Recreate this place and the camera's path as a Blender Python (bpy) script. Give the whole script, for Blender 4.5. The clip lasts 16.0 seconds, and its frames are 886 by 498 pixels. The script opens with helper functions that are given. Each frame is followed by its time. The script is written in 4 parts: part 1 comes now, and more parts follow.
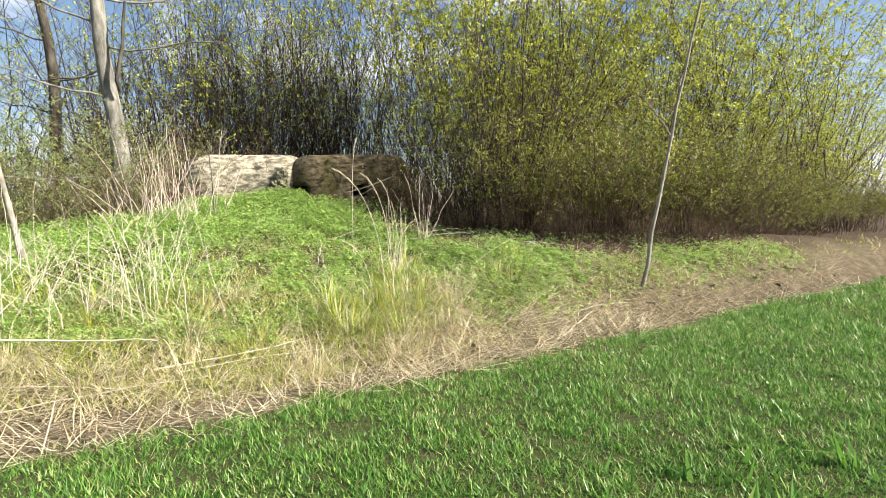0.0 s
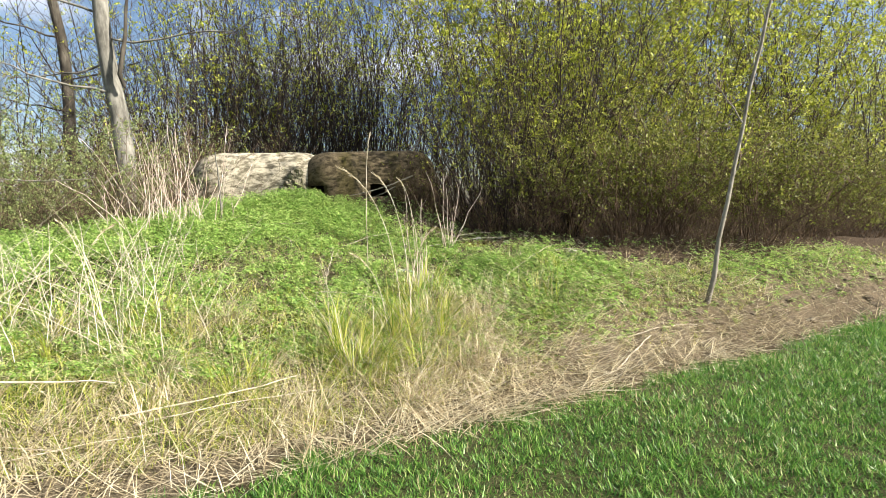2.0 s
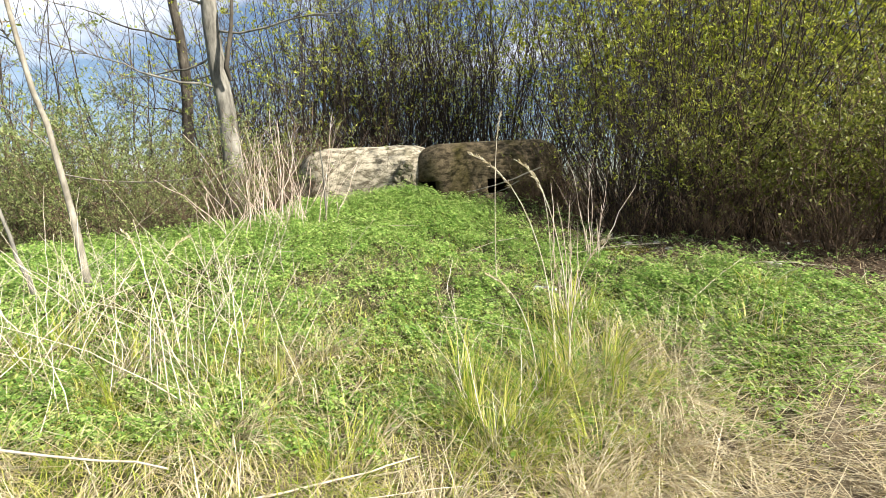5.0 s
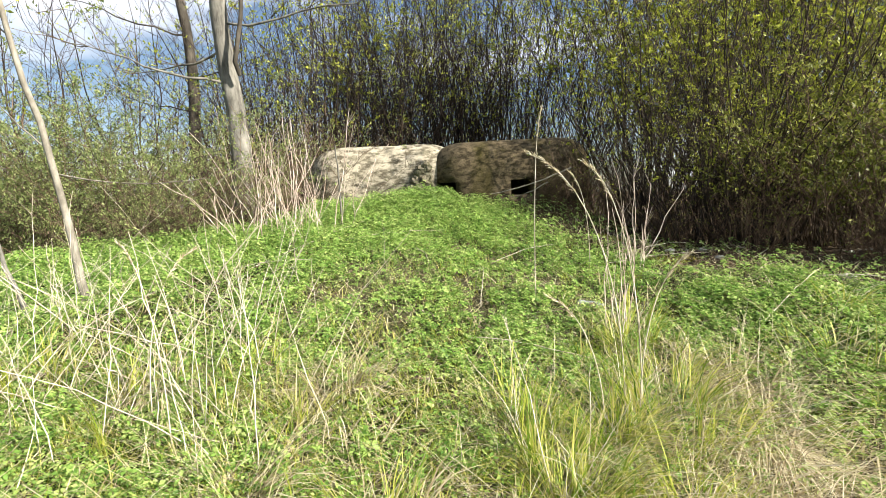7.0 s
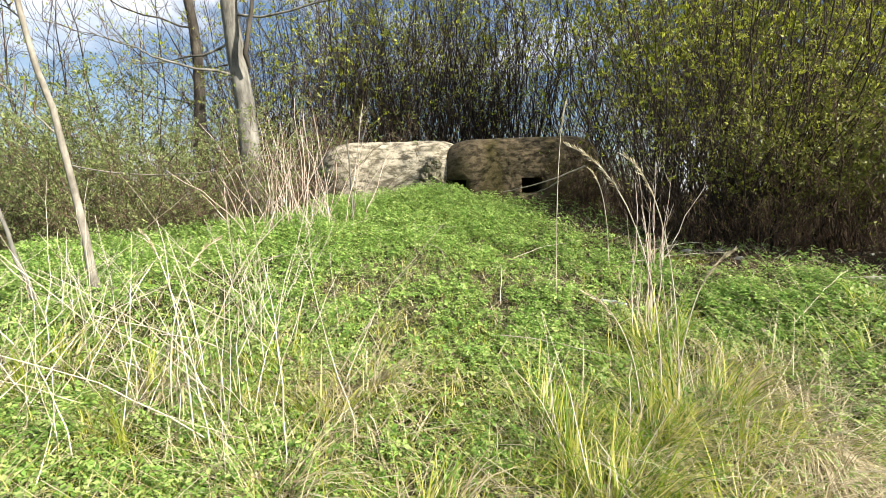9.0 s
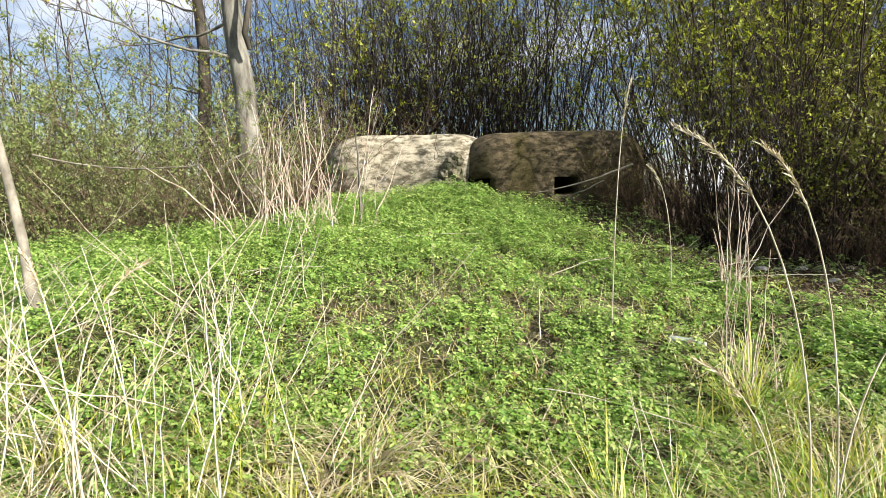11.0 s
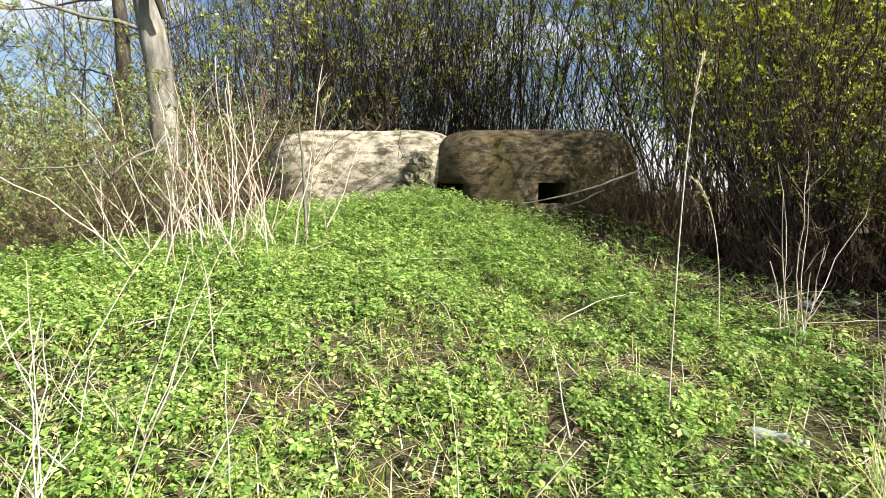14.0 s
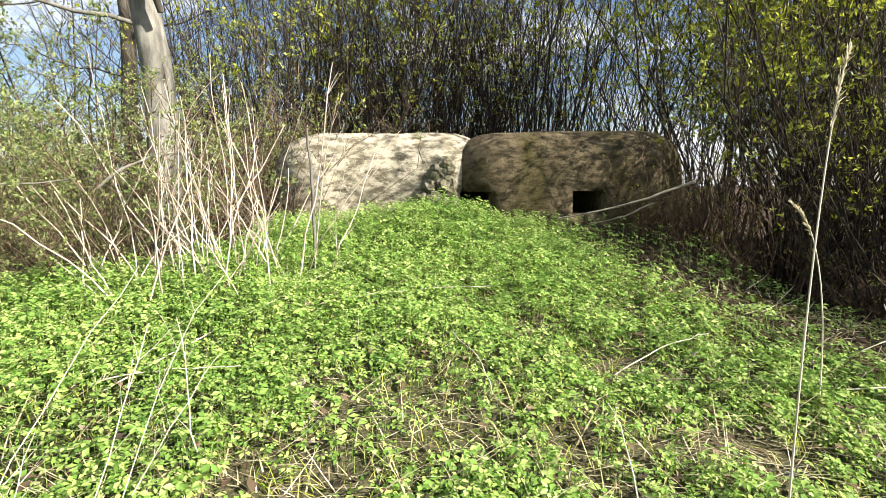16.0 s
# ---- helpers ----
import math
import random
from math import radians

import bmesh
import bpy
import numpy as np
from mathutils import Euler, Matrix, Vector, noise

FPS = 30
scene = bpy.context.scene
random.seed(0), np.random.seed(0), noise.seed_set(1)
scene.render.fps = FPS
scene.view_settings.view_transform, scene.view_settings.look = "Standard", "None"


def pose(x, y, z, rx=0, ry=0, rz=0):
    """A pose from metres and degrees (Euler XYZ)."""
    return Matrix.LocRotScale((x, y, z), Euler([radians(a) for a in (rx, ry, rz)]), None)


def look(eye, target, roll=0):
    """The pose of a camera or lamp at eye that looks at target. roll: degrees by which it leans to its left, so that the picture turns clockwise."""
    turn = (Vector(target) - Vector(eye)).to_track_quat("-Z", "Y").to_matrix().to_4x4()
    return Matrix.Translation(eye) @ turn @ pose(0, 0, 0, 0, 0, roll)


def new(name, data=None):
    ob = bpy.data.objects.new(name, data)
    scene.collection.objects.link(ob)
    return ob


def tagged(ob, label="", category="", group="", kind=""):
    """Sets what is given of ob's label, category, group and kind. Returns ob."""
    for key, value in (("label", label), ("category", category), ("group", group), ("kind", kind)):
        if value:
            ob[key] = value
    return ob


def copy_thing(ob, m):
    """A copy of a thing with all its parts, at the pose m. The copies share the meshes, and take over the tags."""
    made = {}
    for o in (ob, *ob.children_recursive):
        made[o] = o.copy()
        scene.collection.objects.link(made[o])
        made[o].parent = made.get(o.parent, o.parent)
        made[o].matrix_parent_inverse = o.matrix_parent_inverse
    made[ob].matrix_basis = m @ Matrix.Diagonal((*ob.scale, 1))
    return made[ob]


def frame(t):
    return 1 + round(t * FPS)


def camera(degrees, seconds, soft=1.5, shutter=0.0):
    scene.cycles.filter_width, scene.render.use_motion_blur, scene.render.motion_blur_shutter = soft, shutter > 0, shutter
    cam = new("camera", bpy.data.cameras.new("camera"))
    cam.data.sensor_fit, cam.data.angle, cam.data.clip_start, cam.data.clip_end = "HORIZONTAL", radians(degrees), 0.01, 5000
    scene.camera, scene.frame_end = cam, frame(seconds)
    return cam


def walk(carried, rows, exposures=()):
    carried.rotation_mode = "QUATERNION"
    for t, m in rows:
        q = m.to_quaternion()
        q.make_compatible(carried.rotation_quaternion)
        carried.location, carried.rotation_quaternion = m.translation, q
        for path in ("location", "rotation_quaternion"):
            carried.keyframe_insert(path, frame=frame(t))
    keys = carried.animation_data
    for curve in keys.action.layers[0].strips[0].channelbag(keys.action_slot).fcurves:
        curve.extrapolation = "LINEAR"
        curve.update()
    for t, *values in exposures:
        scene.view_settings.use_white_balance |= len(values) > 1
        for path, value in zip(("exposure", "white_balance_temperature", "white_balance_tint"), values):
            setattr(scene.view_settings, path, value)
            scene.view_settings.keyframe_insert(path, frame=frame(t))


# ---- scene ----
cam = camera(81.7, 16.0, 0.7)
PATH = [
    (0, (0.3, -0.978, 1.513), (0.752, 0.961, 1.326), -1.2),
    (0.5, (0.303, -0.707, 1.537), (0.768, 1.229, 1.349), -1.1),
    (1, (0.402, -0.486, 1.536), (0.859, 1.451, 1.342), -1.2),
    (1.5, (0.543, -0.251, 1.576), (0.947, 1.698, 1.381), -1.4),
    (2, (0.532, -0.062, 1.571), (0.876, 1.899, 1.375), -1.6),
    (2.5, (0.419, 0.234, 1.589), (0.731, 2.2, 1.392), -1.6),
    (3, (0.398, 0.462, 1.593), (0.599, 2.442, 1.396), -1.7),
    (3.5, (0.458, 0.714, 1.599), (0.523, 2.703, 1.403), -2.2),
    (4, (0.465, 0.9, 1.605), (0.429, 2.89, 1.412), -2.5),
    (4.2, (0.439, 0.964, 1.594), (0.396, 2.954, 1.4), -2.5),
    (6.3, (0.176, 1.817, 1.629), (0.112, 3.806, 1.424), -2.3),
    (6.5, (0.157, 1.831, 1.63), (0.085, 3.82, 1.43), -2.4),
    (7, (0.058, 1.82, 1.652), (-0.012, 3.808, 1.452), -2.4),
    (7.5, (-0.013, 1.794, 1.648), (-0.083, 3.782, 1.448), -2.3),
    (8, (-0.084, 1.756, 1.646), (-0.154, 3.745, 1.444), -2.1),
    (8.5, (-0.12, 1.773, 1.632), (-0.186, 3.762, 1.432), -1.6),
    (9, (-0.141, 1.899, 1.618), (-0.2, 3.888, 1.416), -1.5),
    (9.2, (-0.125, 2.002, 1.621), (-0.184, 3.991, 1.416), -1.5),
    (11.3, (-0.237, 2.952, 1.663), (-0.365, 4.937, 1.452), -0.7),
    (11.5, (-0.242, 3.022, 1.642), (-0.362, 5.008, 1.439), -0.8),
    (12, (-0.212, 3.344, 1.636), (-0.335, 5.33, 1.428), -1.0),
    (12.5, (-0.152, 3.692, 1.67), (-0.266, 5.678, 1.463), -1.0),
    (13, (-0.209, 3.855, 1.661), (-0.276, 5.842, 1.446), -0.7),
    (13.5, (-0.372, 3.972, 1.719), (-0.368, 5.959, 1.497), -0.4),
    (14, (-0.409, 4.036, 1.797), (-0.359, 6.023, 1.573), -0.2),
    (14.5, (-0.286, 4.227, 1.82), (-0.218, 6.213, 1.593), -0.2),
    (15, (-0.205, 4.351, 1.893), (-0.169, 6.338, 1.666), -0.5),
    (15.5, (-0.297, 4.467, 1.881), (-0.31, 6.454, 1.647), -0.7),
    (16, (-0.488, 4.637, 1.958), (-0.498, 6.622, 1.714), -0.3),
]
walk(cam, [(t, look(eye, target, roll)) for t, eye, target, roll in PATH], [(0.0, 1.57), (3.5, 1.43), (8.0, 1.4), (12.0, 1.32), (14.0, 1.5), (16.0, 1.6)])

# ---- world and sun ----
SUN_DIR = Vector((0.76, -0.44, 0.57)).normalized()
world = bpy.data.worlds.new("world")
scene.world = world
world.use_nodes = True
wn, wl = world.node_tree.nodes, world.node_tree.links
sky = wn.new("ShaderNodeTexSky")
sky.sky_type = "NISHITA"
sky.sun_disc = False
sky.sun_elevation = math.asin(SUN_DIR.z)
sky.sun_rotation = math.atan2(SUN_DIR.x, SUN_DIR.y)
tc = wn.new("ShaderNodeTexCoord")
cmap = wn.new("ShaderNodeMapping")
cmap.inputs["Scale"].default_value = (1.0, 1.0, 2.6)
cloud = wn.new("ShaderNodeTexNoise")
cloud.inputs["Scale"].default_value = 2.6
cloud.inputs["Detail"].default_value = 6
ramp = wn.new("ShaderNodeValToRGB")
ramp.color_ramp.elements[0].position, ramp.color_ramp.elements[1].position = 0.5, 0.68
mixc = wn.new("ShaderNodeMixRGB")
mixc.inputs["Color2"].default_value = (10.5, 10.7, 11.2, 1)
bg = wn["Background"]
bg.inputs["Strength"].default_value = 0.052
wl.new(tc.outputs["Generated"], cmap.inputs["Vector"])
wl.new(cmap.outputs["Vector"], cloud.inputs["Vector"])
wl.new(cloud.outputs["Fac"], ramp.inputs["Fac"])
wl.new(ramp.outputs["Color"], mixc.inputs["Fac"])
wl.new(sky.outputs["Color"], mixc.inputs["Color1"])
wl.new(mixc.outputs["Color"], bg.inputs["Color"])
sun_data = bpy.data.lights.new("sun", "SUN")
sun_data.energy, sun_data.angle, sun_data.color = 5.0, radians(0.53), (1.0, 0.92, 0.78)
sun = new("sun", sun_data)
sun.matrix_world = look(SUN_DIR * 60, (0, 0, 0))

# ---- materials ----
rng = np.random.default_rng(7)


def material(name):
    m = bpy.data.materials.new(name)
    m.use_nodes = True
    nt = m.node_tree
    return m, nt.nodes, nt.links, nt.nodes["Principled BSDF"]


def ramp_node(n, stops):
    r = n.new("ShaderNodeValToRGB")
    els = r.color_ramp.elements
    while len(els) < len(stops):
        els.new(0.5)
    for e, (p, c) in zip(els, stops):
        e.position, e.color = p, (*c, 1)
    return r


def noise_node(n, l, scale, detail=5, stretch=None, rough=0.55):
    co = n.new("ShaderNodeTexCoord")
    t = n.new("ShaderNodeTexNoise")
    t.inputs["Scale"].default_value, t.inputs["Detail"].default_value, t.inputs["Roughness"].default_value = scale, detail, rough
    if stretch:
        mp = n.new("ShaderNodeMapping")
        mp.inputs["Scale"].default_value = stretch
        l.new(co.outputs["Object"], mp.inputs["Vector"])
        l.new(mp.outputs["Vector"], t.inputs["Vector"])
    else:
        l.new(co.outputs["Object"], t.inputs["Vector"])
    return t


def bump(n, l, source, b, strength=0.5, distance=0.01):
    k = n.new("ShaderNodeBump")
    k.inputs["Strength"].default_value, k.inputs["Distance"].default_value = strength, distance
    l.new(source, k.inputs["Height"])
    l.new(k.outputs["Normal"], b.inputs["Normal"])


def plant_material(name, stops, glow=0.45, rough=0.5, patch=0.0):
    """Thin leaf or blade: colour varies leaf by leaf and in patches; light passes through."""
    m, n, l, b = material(name)
    g = n.new("ShaderNodeNewGeometry")
    ns = noise_node(n, l, 1.3, 3)
    add = n.new("ShaderNodeMath")
    add.operation = "MULTIPLY_ADD"
    add.inputs[1].default_value = patch
    l.new(ns.outputs["Fac"], add.inputs[0])
    sub = n.new("ShaderNodeMath")
    sub.operation = "SUBTRACT"
    l.new(g.outputs["Random Per Island"], sub.inputs[0])
    sub.inputs[1].default_value = patch * 0.5
    l.new(sub.outputs[0], add.inputs[2])
    r = ramp_node(n, stops)
    l.new(add.outputs[0], r.inputs["Fac"])
    l.new(r.outputs["Color"], b.inputs["Base Color"])
    b.inputs["Roughness"].default_value = rough
    b.inputs["Specular IOR Level"].default_value = 0.35
    tr = n.new("ShaderNodeBsdfTranslucent")
    l.new(r.outputs["Color"], tr.inputs["Color"])
    mx = n.new("ShaderNodeMixShader")
    mx.inputs["Fac"].default_value = glow
    l.new(b.outputs["BSDF"], mx.inputs[1])
    l.new(tr.outputs["BSDF"], mx.inputs[2])
    l.new(mx.outputs["Shader"], n["Material Output"].inputs["Surface"])
    return m


def bark_material(name, dark, mid, light, scale=9.0, stretch=(1, 1, 0.25), depth=0.01):
    m, n, l, b = material(name)
    a = noise_node(n, l, scale, 6, stretch, 0.65)
    r = ramp_node(n, [(0.3, dark), (0.5, mid), (0.68, light)])
    l.new(a.outputs["Fac"], r.inputs["Fac"])
    g = n.new("ShaderNodeNewGeometry")
    hs = n.new("ShaderNodeHueSaturation")
    mr = n.new("ShaderNodeMapRange")
    mr.inputs["To Min"].default_value, mr.inputs["To Max"].default_value = 0.65, 1.35
    l.new(g.outputs["Random Per Island"], mr.inputs["Value"])
    l.new(mr.outputs["Result"], hs.inputs["Value"])
    l.new(r.outputs["Color"], hs.inputs["Color"])
    l.new(hs.outputs["Color"], b.inputs["Base Color"])
    b.inputs["Roughness"].default_value = 0.85
    b.inputs["Specular IOR Level"].default_value = 0.25
    bump(n, l, a.outputs["Fac"], b, 0.7, depth)
    return m


M_FIELD = plant_material("field_grass", [(0.0, (0.035, 0.1, 0.02)), (0.35, (0.085, 0.21, 0.034)), (0.7, (0.16, 0.32, 0.055)), (0.93, (0.28, 0.39, 0.1)), (1.0, (0.5, 0.44, 0.25))], 0.35, 0.38, 0.5)
M_HERB = plant_material("herb_leaf", [(0.0, (0.09, 0.19, 0.033)), (0.3, (0.19, 0.34, 0.065)), (0.65, (0.31, 0.46, 0.11)), (1.0, (0.48, 0.56, 0.21))], 0.42, 0.45, 0.6)
M_TUSSOCK = plant_material("tussock_grass", [(0.0, (0.1, 0.21, 0.02)), (0.3, (0.27, 0.38, 0.04)), (0.6, (0.48, 0.51, 0.09)), (0.85, (0.62, 0.58, 0.19)), (1.0, (0.7, 0.63, 0.34))], 0.42, 0.45, 0.35)
M_STRAW = plant_material("straw", [(0.0, (0.28, 0.22, 0.13)), (0.35, (0.46, 0.39, 0.25)), (0.7, (0.63, 0.56, 0.39)), (1.0, (0.75, 0.7, 0.55))], 0.25, 0.5, 0.35)
M_STALK = bark_material("dry_stalk", (0.33, 0.285, 0.21), (0.5, 0.45, 0.37), (0.65, 0.61, 0.54), 14, (1, 1, 0.2), 0.002)
M_REDSTALK = bark_material("reddish_stalk", (0.3, 0.22, 0.175), (0.5, 0.415, 0.36), (0.68, 0.61, 0.56), 14, (1, 1, 0.2), 0.002)
M_SPRING = plant_material("spring_leaf", [(0.0, (0.13, 0.165, 0.016)), (0.35, (0.27, 0.32, 0.027)), (0.7, (0.43, 0.47, 0.05)), (1.0, (0.56, 0.58, 0.11))], 0.45, 0.4, 0.35)
M_BUSHLEAF = plant_material("bush_leaf", [(0.0, (0.06, 0.075, 0.012)), (0.5, (0.15, 0.17, 0.028)), (1.0, (0.29, 0.31, 0.06))], 0.38, 0.5, 0.4)
M_PALELEAF = plant_material("pale_leaf", [(0.0, (0.12, 0.165, 0.055)), (0.5, (0.23, 0.285, 0.1)), (1.0, (0.36, 0.41, 0.17))], 0.45, 0.5, 0.4)
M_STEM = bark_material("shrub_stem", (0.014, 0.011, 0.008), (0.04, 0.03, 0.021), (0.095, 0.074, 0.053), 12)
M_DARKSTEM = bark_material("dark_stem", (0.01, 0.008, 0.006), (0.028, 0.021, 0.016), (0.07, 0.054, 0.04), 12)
M_TWIG = bark_material("shrub_twig", (0.048, 0.0336, 0.0224), (0.112, 0.08, 0.052), (0.2, 0.152, 0.104), 12)
M_BRAMBLE = bark_material("bramble_twig", (0.035, 0.022, 0.014), (0.085, 0.056, 0.036), (0.16, 0.112, 0.074), 12)
M_BARK = bark_material("grey_bark", (0.032, 0.0304, 0.0264), (0.136, 0.1304, 0.116), (0.248, 0.24, 0.216), 8, (1, 1, 0.3), 0.02)
M_DARKBARK = bark_material("dark_bark", (0.015, 0.0128, 0.0105), (0.045, 0.039, 0.0315), (0.0975, 0.0863, 0.0713), 6, (1, 1, 0.3), 0.02)
M_SAPLING = bark_material("pale_sapling_bark", (0.085, 0.076, 0.062), (0.19, 0.175, 0.148), (0.31, 0.29, 0.25), 10, (1, 1, 0.5), 0.004)


def concrete_material(name, light, mid, dark, moss, streak):
    m, n, l, b = material(name)
    big = noise_node(n, l, 6.5, 9, (1.0, 1.0, 2.0), 0.7)
    r = ramp_node(n, [(0.41, dark), (0.48, mid), (0.54, light), (0.66, tuple(min(1, v * 1.25) for v in light))])
    l.new(big.outputs["Fac"], r.inputs["Fac"])
    blot = noise_node(n, l, 1.6, 6, streak, 0.6)
    rb = ramp_node(n, [(0.5, (0, 0, 0)), (0.68, (1, 1, 1))])
    l.new(blot.outputs["Fac"], rb.inputs["Fac"])
    mx = n.new("ShaderNodeMixRGB")
    mx.inputs["Color2"].default_value = (*moss, 1)
    l.new(rb.outputs["Color"], mx.inputs["Fac"])
    l.new(r.outputs["Color"], mx.inputs["Color1"])
    fine = noise_node(n, l, 60, 6, None, 0.7)
    rf = ramp_node(n, [(0.3, (0.6, 0.6, 0.6)), (0.7, (1.25, 1.25, 1.25))])
    l.new(fine.outputs["Fac"], rf.inputs["Fac"])
    mu = n.new("ShaderNodeMixRGB")
    mu.blend_type = "MULTIPLY"
    mu.inputs["Fac"].default_value = 0.7
    l.new(mx.outputs["Color"], mu.inputs["Color1"])
    l.new(rf.outputs["Color"], mu.inputs["Color2"])
    l.new(mu.outputs["Color"], b.inputs["Base Color"])
    b.inputs["Roughness"].default_value = 0.92
    b.inputs["Specular IOR Level"].default_value = 0.2
    ad = n.new("ShaderNodeMath")
    ad.operation = "MULTIPLY_ADD"
    ad.inputs[1].default_value = 0.25
    l.new(fine.outputs["Fac"], ad.inputs[0])
    l.new(big.outputs["Fac"], ad.inputs[2])
    bump(n, l, ad.outputs[0], b, 0.8, 0.02)
    return m


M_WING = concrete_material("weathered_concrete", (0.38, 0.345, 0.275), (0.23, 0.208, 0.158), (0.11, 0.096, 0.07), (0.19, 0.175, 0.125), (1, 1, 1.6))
# Brown and mossy, with the shade on the chamber front darkened into every tone.
M_CHAMBER = concrete_material("stained_shaded_concrete", (0.119, 0.0945, 0.0595), (0.077, 0.0616, 0.0364), (0.042, 0.0329, 0.0196), (0.0525, 0.0448, 0.014), (1.2, 1, 0.4))
M_STONE = concrete_material("rubble", (0.231, 0.21, 0.161), (0.154, 0.14, 0.098), (0.084, 0.0735, 0.049), (0.07, 0.084, 0.028), (1, 1, 1))
M_WHITE = concrete_material("pale_stone", (0.6, 0.584, 0.544), (0.496, 0.48, 0.44), (0.32, 0.304, 0.272), (0.4, 0.384, 0.336), (1, 1, 1))


def ground_material():
    m, n, l, b = material("ground")
    a = noise_node(n, l, 9, 8, None, 0.65)
    soil = ramp_node(n, [(0.3, (0.035, 0.025, 0.016)), (0.5, (0.1, 0.075, 0.048)), (0.7, (0.2, 0.155, 0.1))])
    l.new(a.outputs["Fac"], soil.inputs["Fac"])
    f = noise_node(n, l, 45, 6, (1, 2.5, 1), 0.7)
    straw = ramp_node(n, [(0.3, (0.05, 0.038, 0.025)), (0.5, (0.15, 0.122, 0.084)), (0.7, (0.33, 0.28, 0.2))])
    l.new(f.outputs["Fac"], straw.inputs["Fac"])
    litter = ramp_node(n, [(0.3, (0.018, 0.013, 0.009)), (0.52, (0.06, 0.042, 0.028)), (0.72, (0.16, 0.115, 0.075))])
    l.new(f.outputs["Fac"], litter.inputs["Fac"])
    green = ramp_node(n, [(0.3, (0.02, 0.03, 0.01)), (0.5, (0.05, 0.065, 0.02)), (0.62, (0.1, 0.1, 0.045)), (0.72, (0.17, 0.14, 0.08))])
    l.new(f.outputs["Fac"], green.inputs["Fac"])
    last = soil.outputs["Color"]
    for key, src in (("green", green), ("straw", straw), ("litter", litter)):
        at = n.new("ShaderNodeAttribute")
        at.attribute_name = key
        mx = n.new("ShaderNodeMixRGB")
        l.new(at.outputs["Fac"], mx.inputs["Fac"])
        l.new(last, mx.inputs["Color1"])
        l.new(src.outputs["Color"], mx.inputs["Color2"])
        last = mx.outputs["Color"]
    l.new(last, b.inputs["Base Color"])
    b.inputs["Roughness"].default_value = 0.95
    b.inputs["Specular IOR Level"].default_value = 0.15
    ad = n.new("ShaderNodeMath")
    ad.operation = "ADD"
    l.new(a.outputs["Fac"], ad.inputs[0])
    l.new(f.outputs["Fac"], ad.inputs[1])
    bump(n, l, ad.outputs[0], b, 0.9, 0.03)
    return m


M_GROUND = ground_material()

# ---- mesh tools ----


class Geo:
    """Collects vertices and faces of one mesh."""

    def __init__(self):
        self.v, self.f3, self.f4, self.count = [], [], [], 0

    def add(self, verts, tris=None, quads=None):
        verts = np.asarray(verts, float).reshape(-1, 3)
        if tris is not None and len(tris):
            self.f3.append(np.asarray(tris, int).reshape(-1, 3) + self.count)
        if quads is not None and len(quads):
            self.f4.append(np.asarray(quads, int).reshape(-1, 4) + self.count)
        self.v.append(verts)
        self.count += len(verts)

    def mesh(self, name, mat, smooth=False):
        me = bpy.data.meshes.new(name)
        v = np.concatenate(self.v) if self.v else np.zeros((0, 3))
        f3 = np.concatenate(self.f3) if self.f3 else np.zeros((0, 3), int)
        f4 = np.concatenate(self.f4) if self.f4 else np.zeros((0, 4), int)
        me.vertices.add(len(v))
        me.vertices.foreach_set("co", v.astype(np.float32).ravel())
        loops = np.concatenate([f3.ravel(), f4.ravel()]).astype(np.int32)
        me.loops.add(len(loops))
        me.loops.foreach_set("vertex_index", loops)
        starts = np.concatenate([np.arange(len(f3)) * 3, len(f3) * 3 + np.arange(len(f4)) * 4]).astype(np.int32)
        me.polygons.add(len(starts))
        me.polygons.foreach_set("loop_start", starts)
        me.update(calc_edges=True)
        me.validate()
        if smooth:
            me.polygons.foreach_set("use_smooth", np.ones(len(me.polygons), bool))
        me.materials.append(mat)
        return me


def part(name, me, parent, label=""):
    ob = new(name, me)
    ob.parent = parent
    return tagged(ob, label) if label else ob


def unit(v):
    return v / np.maximum(np.linalg.norm(v, axis=-1, keepdims=True), 1e-9)


def tube(geo, pts, radii, sides=5):
    """A tapered round limb along pts, closed to a point at its end."""
    pts, radii = np.asarray(pts, float), np.asarray(radii, float)
    k = len(pts)
    t = unit(np.gradient(pts, axis=0))
    ref = np.where(np.abs(t[:, 2:]) > 0.9, [[1.0, 0, 0]], [[0, 0, 1.0]])
    a = unit(np.cross(t, ref))
    c = np.cross(t, a)
    ang = np.linspace(0, 2 * math.pi, sides, endpoint=False)
    ring = a[:, None] * np.cos(ang)[None, :, None] + c[:, None] * np.sin(ang)[None, :, None]
    v = (pts[:, None] + ring * radii[:, None, None]).reshape(-1, 3)
    i, j = np.meshgrid(np.arange(k - 1), np.arange(sides), indexing="ij")
    jn = (j + 1) % sides
    quads = np.stack([i * sides + j, i * sides + jn, (i + 1) * sides + jn, (i + 1) * sides + j], -1).reshape(-1, 4)
    geo.add(v, None, quads)


def spur(geo, a, b, rad):
    """A short twig that runs to a point."""
    t = unit(b - a)
    u = unit(np.cross(t, (0.31, 0.52, 0.8)))
    w = np.cross(t, u)
    geo.add([a + u * rad, a - u * rad * 0.5 + w * rad * 0.87, a - u * rad * 0.5 - w * rad * 0.87, b], [(0, 1, 3), (1, 2, 3), (2, 0, 3)])


